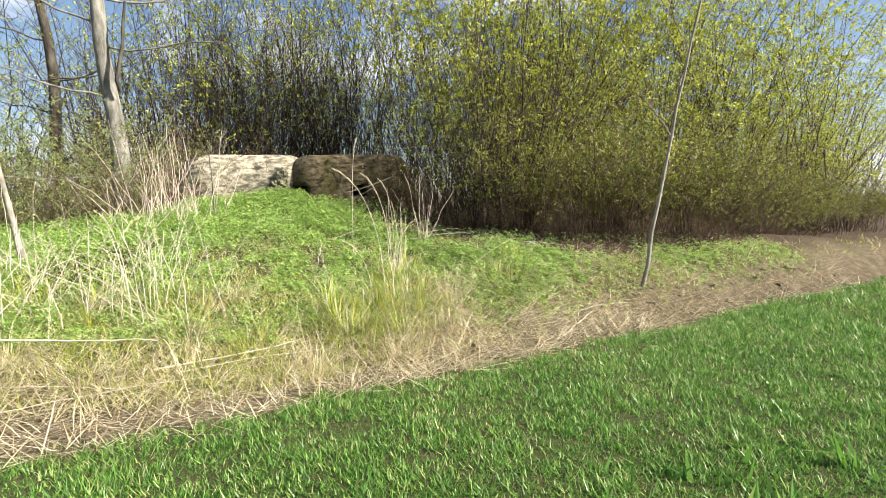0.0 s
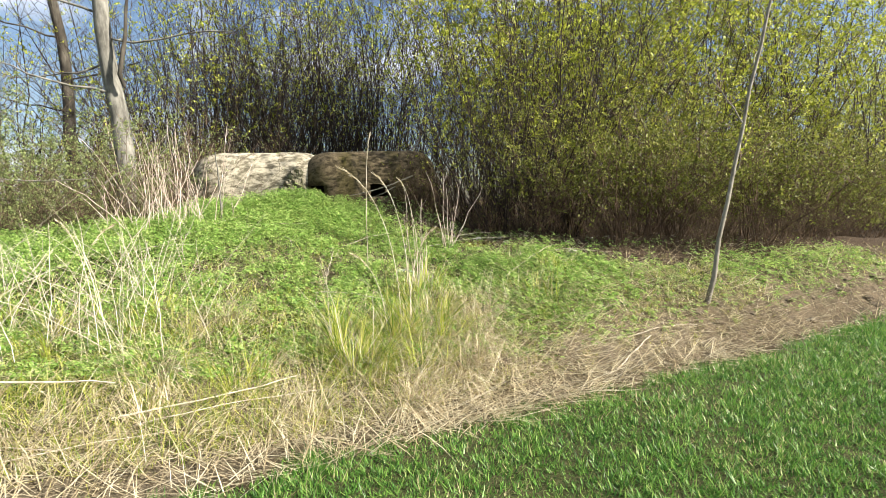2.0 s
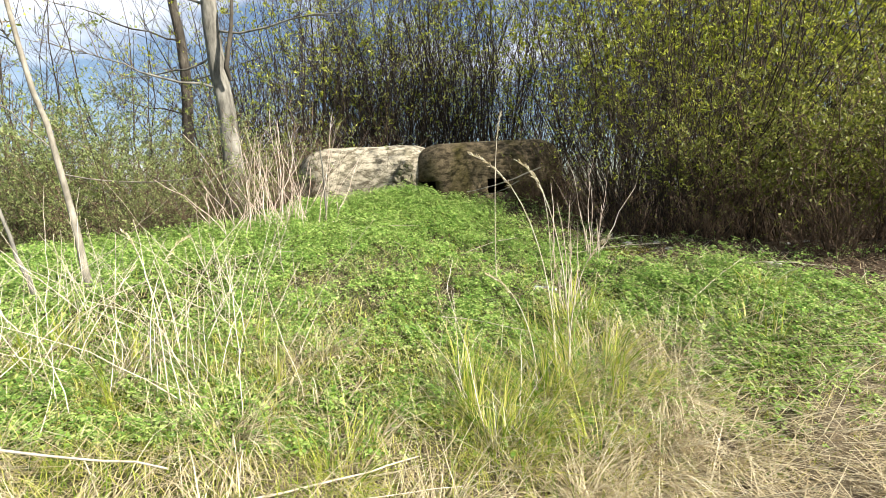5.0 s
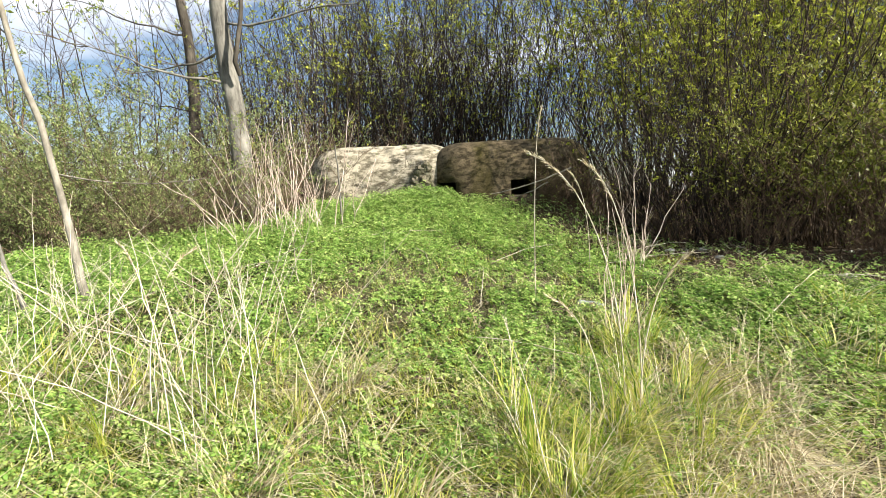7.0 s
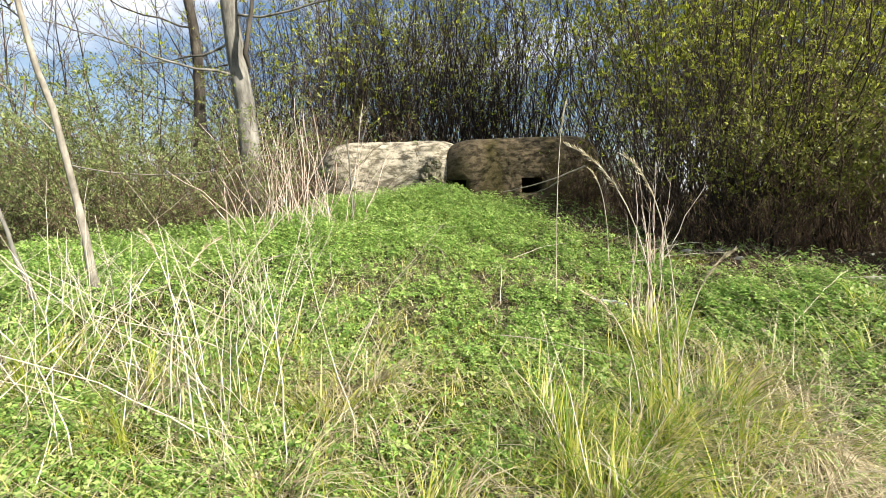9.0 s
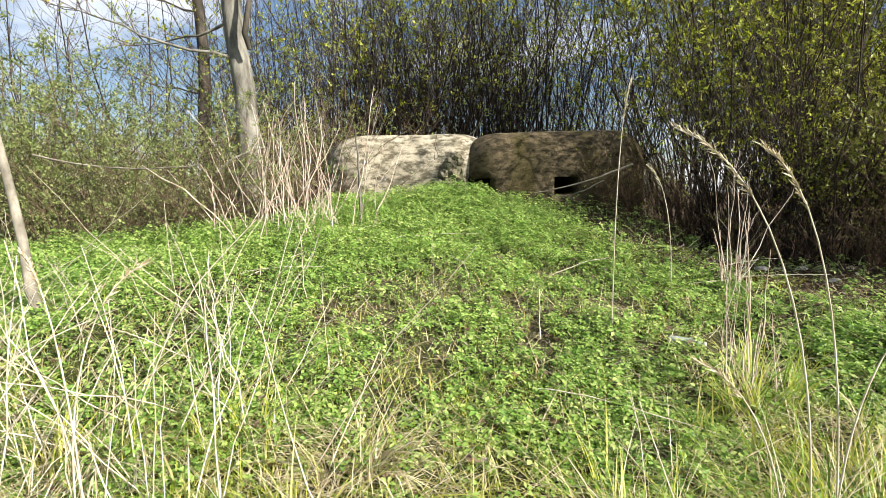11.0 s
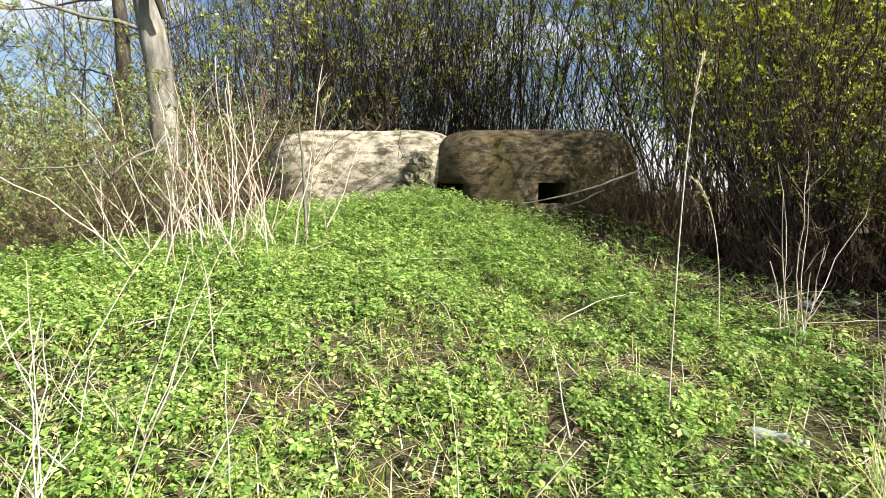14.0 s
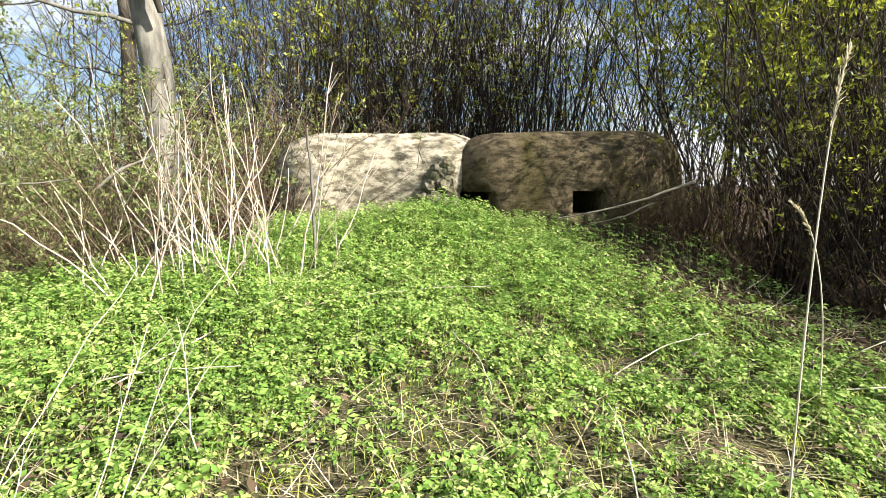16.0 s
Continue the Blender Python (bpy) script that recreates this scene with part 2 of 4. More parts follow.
def limb(start, direction, length, bend, wob, k, r):
    """Points of a limb that sets off in a direction and bends towards another."""
    s = np.linspace(0, 1, k)[:, None]
    w = np.cumsum(r.normal(0, wob, (k, 3)), axis=0)
    w -= w[0]
    return np.asarray(start) + np.asarray(direction) * length * s + np.asarray(bend) * length * s**2 + w * length


def blades(geo, base, heading, length, width, lean, droop):
    """Grass blades: base (n,3), heading angle, length, width, lean from upright and droop."""
    n = len(base)
    out = np.stack([np.cos(heading), np.sin(heading), np.zeros(n)], -1)
    side = np.stack([-np.sin(heading), np.cos(heading), np.zeros(n)], -1)
    up = np.array([0, 0, 1.0])
    d1 = out * np.sin(lean)[:, None] + up * np.cos(lean)[:, None]
    l2 = lean + droop
    d2 = out * np.sin(l2)[:, None] + up * np.cos(l2)[:, None]
    mid = base + d1 * (length * 0.55)[:, None]
    tip = mid + d2 * (length * 0.45)[:, None]
    w = (side * (width * 0.5)[:, None])
    v = np.stack([base - w, base + w, mid - w * 0.8, mid + w * 0.8, tip], 1).reshape(-1, 3)
    o = np.arange(n)[:, None] * 5
    geo.add(v, o + np.array([[2, 3, 4]]), o + np.array([[0, 1, 3, 2]]))


def spikes(geo, base, heading, length, width, lean):
    """Short grass blades of one face each."""
    n = len(base)
    out = np.stack([np.cos(heading) * np.sin(lean), np.sin(heading) * np.sin(lean), np.cos(lean)], -1)
    turn = heading + rng.uniform(0.6, 2.5, n)
    w = np.stack([np.cos(turn), np.sin(turn), np.zeros(n)], -1) * (width * 0.5)[:, None]
    geo.add(np.stack([base - w, base + w, base + out * length[:, None]], 1).reshape(-1, 3), np.arange(n * 3).reshape(-1, 3))


def arcs(geo, base, heading, length, width, lean, droop, twist=0.0, steps=4):
    """Long fine blades that arch over in a few steps."""
    n, k = len(base), steps
    out = np.stack([np.cos(heading), np.sin(heading), np.zeros(n)], -1)
    side = np.stack([-np.sin(heading + twist), np.cos(heading + twist), np.zeros(n)], -1)
    p, rows = base.copy(), []
    for i in range(k + 1):
        w = side * (width * 0.5 * (1 - 0.9 * (i / k) ** 1.6))[:, None]
        rows += [p - w, p + w]
        a = lean + droop * (i / (k - 1)) ** 1.3
        p = p + (out * np.sin(a)[:, None] + np.array([0, 0, 1.0]) * np.cos(a)[:, None]) * (length / k)[:, None]
    o = np.arange(n)[:, None] * (2 * k + 2)
    geo.add(np.stack(rows, 1).reshape(-1, 3), None, np.concatenate([o + np.array([[2 * i, 2 * i + 1, 2 * i + 3, 2 * i + 2]]) for i in range(k)]))


def leaves(geo, at, axis, normal, length, width, fold=0.25):
    """Small folded leaves: two faces each side of the midrib."""
    n = len(at)
    axis = unit(axis)
    side = unit(np.cross(axis, normal))
    nor = np.cross(side, axis)
    L, W = length[:, None], width[:, None]
    base, tip = at, at + axis * L - nor * L * 0.12
    m = at + axis * L * 0.45
    v = np.stack([base, m + side * W * 0.5 + nor * W * fold, tip, m - side * W * 0.5 + nor * W * fold, m], 1).reshape(-1, 3)
    o = np.arange(n)[:, None] * 5
    geo.add(v, np.concatenate([o + np.array([[0, 1, 4]]), o + np.array([[4, 1, 2]]), o + np.array([[0, 4, 3]]), o + np.array([[4, 2, 3]])]))


def small_leaves(geo, at, axis, normal, length, width):
    """Leaves of two faces folded along the midrib, for shrubs."""
    n = len(at)
    axis = unit(axis)
    side = unit(np.cross(axis, normal))
    nor = np.cross(side, axis)
    L, W = length[:, None], width[:, None]
    m = at + axis * L * 0.5 + nor * W * 0.22
    v = np.stack([at, m + side * W * 0.5, at + axis * L, m - side * W * 0.5], 1).reshape(-1, 3)
    o = np.arange(n)[:, None] * 4
    geo.add(v, np.concatenate([o + np.array([[0, 1, 2]]), o + np.array([[0, 2, 3]])]))


# ---- ground ----
EDGE_M, EDGE_C = 0.302, 2.916


def edge_distance(x, y):
    """How far past the field's edge, towards the mound."""
    return (y - EDGE_M * x - EDGE_C) / math.hypot(1, EDGE_M)


def smooth(a, b, v):
    t = np.clip((v - a) / (b - a), 0, 1)
    return t * t * (3 - 2 * t)


def ground_z(x, y):
    x, y = np.asarray(x, float), np.asarray(y, float)
    d = edge_distance(x, y) - 0.1
    rise = 0.5 * (d + np.sqrt(d * d + 0.06))
    z = 0.222 * np.minimum(rise, 6.6) + 0.02 * np.clip(rise - 6.6, 0, 3)
    z = z + 0.3 * smooth(0.8, 3.0, x) * smooth(0.0, 1.2, d) * (1 - smooth(2.0, 5.0, d)) - 0.05 * smooth(-0.4, 0.1, d) * (1 - smooth(0.4, 1.1, d))
    z = z - 0.1 * np.clip(-2.0 - x, 0, 5) * smooth(2.5, 5.5, d)
    z = z + 0.17 * np.exp(-(((x + 0.55) / 0.6) ** 2)) * smooth(8.6, 10.2, y)
    hollow = smooth(8.3, 9.7, y - 0.2 * (x + 2.4)) * (1 - smooth(-2.9, -2.1, x))
    z = z - 0.95 * hollow
    z = z - 0.55 * smooth(1.7, 3.4, x) * smooth(7.4, 9.5, y)
    far = smooth(13.0, 22.0, y) + smooth(12, 20, np.abs(x)) * smooth(1, 6, d)
    return z * (1 - np.clip(far, 0, 1))


def bumps(x, y):
    return 0.03 * np.sin(2.1 * x + 1.3 * y) * np.sin(1.7 * y - 0.9 * x + 1) + 0.015 * np.sin(5.3 * x + 0.7) * np.sin(4.7 * y)


def lift(x, y):
    d = edge_distance(np.asarray(x), np.asarray(y))
    return ground_z(x, y) + bumps(np.asarray(x), np.asarray(y)) * (0.35 + 0.65 * smooth(-0.2, 0.5, d))


def axis_steps(lo, hi, step, far):
    inner = np.arange(lo, hi + 1e-6, step)
    grow = np.cumsum(step * 1.35 ** np.arange(1, 30))
    grow = grow[grow < far]
    return np.concatenate([lo - grow[::-1], inner, hi + grow])


xs, ys = axis_steps(-9, 13, 0.11, 900), axis_steps(-3, 14, 0.11, 900)
gx, gy = np.meshgrid(xs, ys)
gz = lift(gx, gy)
gd = edge_distance(gx, gy)
clod = np.abs(np.sin(9.1 * gx + 2 * np.sin(5 * gy)) * np.sin(8.3 * gy + 1.7 * np.sin(6 * gx))) * 0.1
furrow = smooth(-0.1, 0.15, gd) * (1 - smooth(0.5, 0.9, gd)) * smooth(0.8, 3.0, gx)
gz = gz + clod * furrow
gg = Geo()
ii, jj = np.meshgrid(np.arange(len(ys) - 1), np.arange(len(xs) - 1), indexing="ij")
w = len(xs)
gg.add(np.stack([gx, gy, gz], -1), None, np.stack([ii * w + jj, ii * w + jj + 1, (ii + 1) * w + jj + 1, (ii + 1) * w + jj], -1))
ground_mesh = gg.mesh("ground", M_GROUND, True)


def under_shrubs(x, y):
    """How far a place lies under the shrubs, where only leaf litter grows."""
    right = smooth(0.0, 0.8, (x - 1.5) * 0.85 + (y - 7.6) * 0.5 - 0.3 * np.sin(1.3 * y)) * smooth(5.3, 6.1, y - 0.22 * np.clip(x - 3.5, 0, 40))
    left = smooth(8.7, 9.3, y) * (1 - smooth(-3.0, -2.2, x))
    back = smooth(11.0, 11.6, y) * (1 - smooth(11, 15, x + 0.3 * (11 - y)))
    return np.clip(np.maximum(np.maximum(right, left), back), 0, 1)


wob = 0.25 * np.sin(3.1 * gx) + 0.15 * np.sin(7.3 * gx + gy)
straw_band = smooth(-0.05, 0.2, gd) * (1 - smooth(0.9, 1.7, gd + wob)) * (1 - 0.65 * smooth(3.0, 4.5, gx))
worn_zone = np.exp(-(((gx - 0.4) / 1.1) ** 2) - ((gy - 7.2) / 1.6) ** 2) + 0.8 * np.exp(-(((gx + 1.2) / 0.5) ** 2) - ((gy - 6.4) / 0.8) ** 2)
straw_band = np.clip(straw_band + 0.6 * worn_zone, 0, 1)
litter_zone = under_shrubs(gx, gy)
green_zone = np.clip(smooth(0.6, 1.6, gd + wob) * (1 - litter_zone) + (1 - smooth(-0.4, 0.0, gd)) * 0.85, 0, 1)
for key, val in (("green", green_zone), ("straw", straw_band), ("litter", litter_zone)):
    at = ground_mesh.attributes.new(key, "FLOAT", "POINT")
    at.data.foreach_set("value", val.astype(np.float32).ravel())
tagged(new("ground", ground_mesh), "earth mound and field edge with dry grass litter", "ground", kind="structure")


def scatter(n, x0, x1, y0, y1):
    return rng.uniform(x0, x1, n), rng.uniform(y0, y1, n)


def patchy(x, y, scale, seed=0.0):
    """Uneven patches between 0 and 1."""
    k = scale * 0.42
    return np.array([0.5 + 0.62 * noise.noise((a * k + seed, c * k - seed, seed)) + 0.3 * noise.noise((a * k * 2.7, c * k * 2.7, seed + 5)) for a, c in zip(x, y)])


# ---- field grass ----
def field_grass():
    g = Geo()
    for n, box, per, size in ((38000, (-3.2, 6.5, 0.1, 5.2), 10, 1.0), (15000, (5.5, 14, 0.5, 8.2), 8, 1.5), (6000, (10, 40, 2, 16), 8, 3.0), (5000, (-14, 22, -9, 1.5), 5, 3.0)):
        x, y = scatter(n, *box)
        d = edge_distance(x, y)
        keep = (d < 0.06 + 0.07 * np.sin(4 * x) + 0.05 * np.sin(11 * x) + rng.normal(0, 0.07, n)) & (patchy(x, y, 2.6) + 0.5 * patchy(x, y, 7.3, 4.0) > 0.45 * rng.random(n) - 0.05)
        x, y = x[keep], y[keep]
        k = len(x) * per
        bx = np.repeat(x, per) + rng.normal(0, 0.022 * size, k)
        by = np.repeat(y, per) + rng.normal(0, 0.022 * size, k)
        lush = np.repeat(0.5 + 1.0 * patchy(x, y, 6.5, 2.0), per)
        base = np.stack([bx, by, lift(bx, by) - 0.008], -1)
        spikes(g, base, rng.uniform(0, 6.283, k), rng.uniform(0.025, 0.08, k) * size * lush, rng.uniform(0.006, 0.0125, k) * size, rng.uniform(0.35, 1.45, k))
    ob = new("field_grass", g.mesh("field_grass", M_FIELD))
    tagged(ob, "short lush green grass covering the flat field", "grass", kind="stuff")


# ---- ground herbs on the mound ----
def herbs():
    g = Geo()
    for n, box, size in ((84000, (-5.2, 3.6, 3.9, 10.6), 0.68), (7000, (-14, -4.6, 3.0, 9.2), 1.2), (24000, (1.6, 8.5, 3.8, 7.2), 0.72)):
        x, y = scatter(n, *box)
        d = edge_distance(x, y)
        p = patchy(x, y, 2.3, 1.0) * 0.6 + patchy(x, y, 6.1, 3.0) * 0.4
        right = smooth(0.8, 2.6, x) * (1 - smooth(3.0, 4.5, d))
        keep = (d > 0.55 + 0.9 * rng.random(n) - 0.2 * right * rng.random(n)) & (rng.random(n) < (1 - 0.93 * under_shrubs(x, y))) & (p + 0.5 * smooth(3.5, 6.0, d) > 0.24 - 0.05 * right + 0.42 * rng.random(n) * (1 - smooth(4.8, 6.3, d))) & (rng.random(n) > 0.1 * right)
        keep &= ~((y > 10.25) & (x > -2.3))
        worn = np.exp(-(((x - 0.4) / 1.1) ** 2) - ((y - 7.2) / 1.6) ** 2) + 0.8 * np.exp(-(((x + 1.2) / 0.5) ** 2) - ((y - 6.4) / 0.8) ** 2)
        keep &= patchy(x, y, 6.5, 6.0) + 0.3 * rng.random(n) > 0.66 * worn
        x, y = x[keep], y[keep]
        n = len(x)
        z = lift(x, y)
        thick = 0.75 + 0.7 * smooth(3.5, 6.2, edge_distance(x, y))
        h = rng.uniform(0.03, 0.17, n) * thick * (0.6 + 0.8 * patchy(x, y, 8.0, 5.0))
        size = size * rng.uniform(0.6, 1.25, n)
        for s in range(2):
            head = s * 3.1 + rng.uniform(0, 2.6, n)
            tilt = rng.uniform(-0.35, 0.3, n)
            away = np.stack([np.cos(head) * np.cos(tilt), np.sin(head) * np.cos(tilt), np.sin(tilt)], -1)
            nor = unit(np.stack([rng.normal(0.12, 0.42, n), rng.normal(-0.15, 0.42, n), np.ones(n)], -1))
            across = unit(np.cross(nor, away))
            at = np.stack([x, y, z + h * rng.uniform(0.7, 1.05, n)], -1) + away * (0.02 * size)[:, None]
            long = rng.uniform(0.03, 0.066, n) * size
            for turn in (-1.05, 0.0, 1.05):
                ax = away * math.cos(turn) + across * math.sin(turn) - nor * 0.15
                small_leaves(g, at + ax * 0.006, ax, nor, long * (1.0 if turn == 0 else 0.85), long * rng.uniform(0.42, 0.58, n))
        # leaf stalks
        heading = rng.uniform(0, 6.283, n)
        spikes(g, np.stack([x, y, z - 0.01], -1), heading, h * 1.05 + 0.01, np.full(n, 0.004), rng.uniform(0, 0.25, n))
    ob = new("ground_herbs", g.mesh("ground_herbs", M_HERB))
    tagged(ob, "low bright green leafy herbs carpeting the mound", "ground plants", kind="stuff")


def thin_grass():
    """Finer green and dry blades between the herbs and along the bank."""
    g, dry = Geo(), Geo()
    n = 19000
    x, y = scatter(n, -6, 5.5, 3.0, 9.0)
    d = edge_distance(x, y)
    keep = (d > 0.35) & (rng.random(n) < (1 - under_shrubs(x, y))) & (rng.random(n) < 1.0 - 0.9 * smooth(1.4, 3.6, d + 0.25 * np.clip(x + 1, -1.5, 2))) & (rng.random(n) > 0.3 * smooth(1.6, 2.8, x))
    x, y = x[keep], y[keep]
    per = 7
    k = len(x) * per
    bx, by = np.repeat(x, per) + rng.normal(0, 0.03, k), np.repeat(y, per) + rng.normal(0, 0.03, k)
    blades(g, np.stack([bx, by, lift(bx, by) - 0.01], -1), rng.uniform(0, 6.283, k), rng.uniform(0.07, 0.26, k) * (1 - 0.45 * smooth(1.2, 2.6, bx)), rng.uniform(0.003, 0.0065, k), rng.uniform(0.3, 1.35, k), rng.uniform(0.2, 1.0, k))
    x, y = scatter(5000, 6.0, 26, 4.5, 14)
    d = edge_distance(x, y)
    keep = (d > 0.7 + 0.3 * rng.random(5000)) & (d < 5) & (rng.random(5000) < 1 - under_shrubs(x, y))
    x, y = x[keep], y[keep]
    k = len(x) * 6
    bx, by = np.repeat(x, 6) + rng.normal(0, 0.06, k), np.repeat(y, 6) + rng.normal(0, 0.06, k)
    blades(g, np.stack([bx, by, lift(bx, by) - 0.01], -1), rng.uniform(0, 6.283, k), rng.uniform(0.06, 0.16, k), rng.uniform(0.007, 0.013, k), rng.uniform(0.3, 1.2, k), rng.uniform(0.2, 1.0, k))
    tagged(new("bank_grass", g.mesh("bank_grass", M_TUSSOCK)), "yellow-green grass growing thinly on the bank", "grass", kind="stuff")
    for n, box, keepfun in ((36000, (-5, 9, 2.0, 7.0), lambda d: (d > -0.1) & (rng.random(len(d)) < 1.15 - 0.75 * smooth(0.5, 1.9, d))), (9000, (-5, 3.2, 4.2, 9.0), lambda d: d > 1.0), (15000, (0.8, 5.5, 3.0, 5.8), lambda d: (d > 0.0) & (d < 0.5 + 1.3 * rng.random(len(d))))):
        x, y = scatter(n, *box)
        d = edge_distance(x, y)
        keep = keepfun(d) & (rng.random(n) < 1 - 0.35 * smooth(3.0, 5.0, x))
        x, y = x[keep], y[keep]
        k = len(x)
        length = rng.uniform(0.12, 0.6, k) * (1 - 0.5 * smooth(1.5, 3.0, edge_distance(x, y))) * (1 - 0.3 * smooth(1.8, 3.2, x))
        arcs(dry, np.stack([x, y, lift(x, y) + rng.uniform(0, 0.05, k)], -1), rng.normal(3.6, 1.5, k), length, rng.uniform(0.004, 0.0095, k), rng.uniform(1.0, 1.55, k), rng.uniform(-0.25, 0.35, k), 0.6, 3)
    tagged(new("straw_litter", dry.mesh("straw_litter", M_STRAW)), "flattened pale dry grass along the field edge", "dry grass", kind="stuff")


def leaf_litter():
    g = Geo()
    n = 14000
    x, y = scatter(n, -5, 8, 4.5, 11)
    keep = rng.random(n) < np.maximum(under_shrubs(x, y), 0.45 * (edge_distance(x, y) > 1.2) * (x < 3))
    x, y = x[keep], y[keep]
    n = len(x)
    a = rng.uniform(0, 6.283, n)
    ax = np.stack([np.cos(a), np.sin(a), rng.normal(0, 0.3, n)], -1)
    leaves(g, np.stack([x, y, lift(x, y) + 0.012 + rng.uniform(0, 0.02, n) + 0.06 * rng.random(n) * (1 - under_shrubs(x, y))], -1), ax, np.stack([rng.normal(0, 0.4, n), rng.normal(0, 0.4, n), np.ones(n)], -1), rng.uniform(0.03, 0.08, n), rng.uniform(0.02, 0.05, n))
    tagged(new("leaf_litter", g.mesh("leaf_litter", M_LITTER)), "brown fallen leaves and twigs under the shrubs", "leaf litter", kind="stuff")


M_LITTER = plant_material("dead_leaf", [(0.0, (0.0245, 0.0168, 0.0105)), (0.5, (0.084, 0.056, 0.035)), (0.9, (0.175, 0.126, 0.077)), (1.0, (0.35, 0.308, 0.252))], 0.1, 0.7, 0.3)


# ---- bunker ----
def rounded_block(x0, x1, y0, y1, z0, z1, rc, rt, wobble, seed):
    """Concrete block with rounded plan corners and a rounded roof edge."""
    g = Geo()
    rings = [(0.0, z) for z in np.linspace(z0, z1 - rt, 16)]
    rings += [(rt * (1 - math.cos(a)), z1 - rt + rt * math.sin(a) * 0.98) for a in np.linspace(0, math.pi / 2, 9)[1:]]
    rings += [(rt + s, z1 + 0.03 * s) for s in (0.25, 0.5, 0.8)]
    per = 22

    def outline(inset):
        pts = []
        r = max(rc - inset, 0.02)
        cx = [(x1 - inset - r, y1 - inset - r, 0), (x0 + inset + r, y1 - inset - r, 90), (x0 + inset + r, y0 + inset + r, 180), (x1 - inset - r, y0 + inset + r, 270)]
        for k, (cxx, cyy, a0) in enumerate(cx):
            arc = [(cxx + r * math.cos(radians(a0 + a)), cyy + r * math.sin(radians(a0 + a))) for a in np.linspace(0, 90, 9)]
            nx, ny, na = cx[(k + 1) % 4]
            end = (nx + r * math.cos(radians(na)), ny + r * math.sin(radians(na)))
            line = [(arc[-1][0] + (end[0] - arc[-1][0]) * s, arc[-1][1] + (end[1] - arc[-1][1]) * s) for s in np.linspace(0, 1, per)[1:-1]]
            pts += arc + line
        return pts

    v = []
    for inset, z in rings:
        for px, py in outline(inset):
            p = Vector((px, py, z))
            q = noise.noise_vector(p * 1.1 + Vector((seed, 0, 0))) * wobble + noise.noise_vector(p * 4.0 + Vector((0, seed, 0))) * wobble * 0.3
            v.append((px + q.x, py + q.y, z + q.z * 0.6))
    m = len(v) // len(rings)
    quads = [(a * m + b, a * m + (b + 1) % m, (a + 1) * m + (b + 1) % m, (a + 1) * m + b) for a in range(len(rings) - 1) for b in range(m)]
    top = (len(rings) - 1) * m
    centre = len(v)
    v.append(tuple(np.mean(v[top:], axis=0)))
    g.add(v, [(top + b, top + (b + 1) % m, centre) for b in range(m)], quads)
    return g


def cut(ob, boxes):
    """Cuts tapered openings through a block."""
    for x0, x1, z0, z1, y0, y1, spread in boxes:
        g = Geo()
        s = spread
        v = [(x0, y0, z0), (x1, y0, z0), (x1, y0, z1), (x0, y0, z1), (x0 - s, y1, z0 - s), (x1 + s, y1, z0 - s), (x1 + s, y1, z1 + s), (x0 - s, y1, z1 + s)]
        g.add(v, None, [(0, 1, 2, 3), (5, 4, 7, 6), (4, 0, 3, 7), (1, 5, 6, 2), (3, 2, 6, 7), (4, 5, 1, 0)])
        tool = new("cutter", g.mesh("cutter", M_CHAMBER))
        mod = ob.modifiers.new("opening", "BOOLEAN")
        mod.operation, mod.object, mod.solver = "DIFFERENCE", tool, "EXACT"
        bpy.context.view_layer.update()
        made = bpy.data.meshes.new_from_object(ob.evaluated_get(bpy.context.evaluated_depsgraph_get()))
        ob.modifiers.clear()
        ob.data = made
        bpy.data.objects.remove(tool)


def stone_mesh(name, size, mat, seed):
    bm = bmesh.new()
    bmesh.ops.create_icosphere(bm, subdivisions=2, radius=1)
    for vert in bm.verts:
        k = 1 + 0.5 * noise.noise(vert.co * 1.3 + Vector((seed, seed * 2, 0))) + 0.25 * noise.noise(vert.co * 3.1 + Vector((0, seed, 0)))
        vert.co = Vector((vert.co.x * size[0], vert.co.y * size[1], vert.co.z * size[2])) * k
    me = bpy.data.meshes.new(name)
    bm.to_mesh(me)
    bm.free()
    me.materials.append(mat)
    return me


def bunker():
    root = new("bunker")
    root.location = (0.3, 11.6, 1.2)
    tagged(root, "half-buried weathered concrete bunker with two dark firing slits", "bunker")
    bpy.context.view_layer.update()

    def piece(name, me, label):
        ob = new(name, me)
        ob.parent = root
        ob.matrix_parent_inverse = root.matrix_world.inverted()
        return tagged(ob, label)

    wing = rounded_block(-2.6, 0.1, 10.52, 13.6, 0.2, 2.6, 0.65, 0.5, 0.06, 3.0)
    slits = [(-0.3, 0.0, 1.6, 1.88, 9.9, 11.9, 0.05), (0.93, 1.26, 1.66, 1.885, 9.9, 11.9, 0.05)]
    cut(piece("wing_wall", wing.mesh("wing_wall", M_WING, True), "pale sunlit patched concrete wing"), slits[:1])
    chamber = piece("firing_chamber", rounded_block(-0.43, 2.35, 10.32, 13.4, 0.3, 2.6, 0.68, 0.46, 0.04, 9.0).mesh("firing_chamber", M_CHAMBER, True), "brown mossy rounded concrete firing chamber, colour darkened for shade")
    cut(chamber, slits)
    r = np.random.default_rng(12)
    for k in range(60):
        down = math.sqrt(r.random())
        x, y, z, s = -0.44 - 0.5 * down * r.random(), 10.53 - 0.07 * down, 2.36 - 0.76 * down, r.uniform(0.05, 0.1)
        ob = piece("stone", stone_mesh("stone", (s, s * 0.7, s * 0.85), M_STONE, k + 1.0), "mossy broken rubble stone")
        ob.matrix_world = pose(x, y, z, 20 * k, 33 * k, 47 * k)


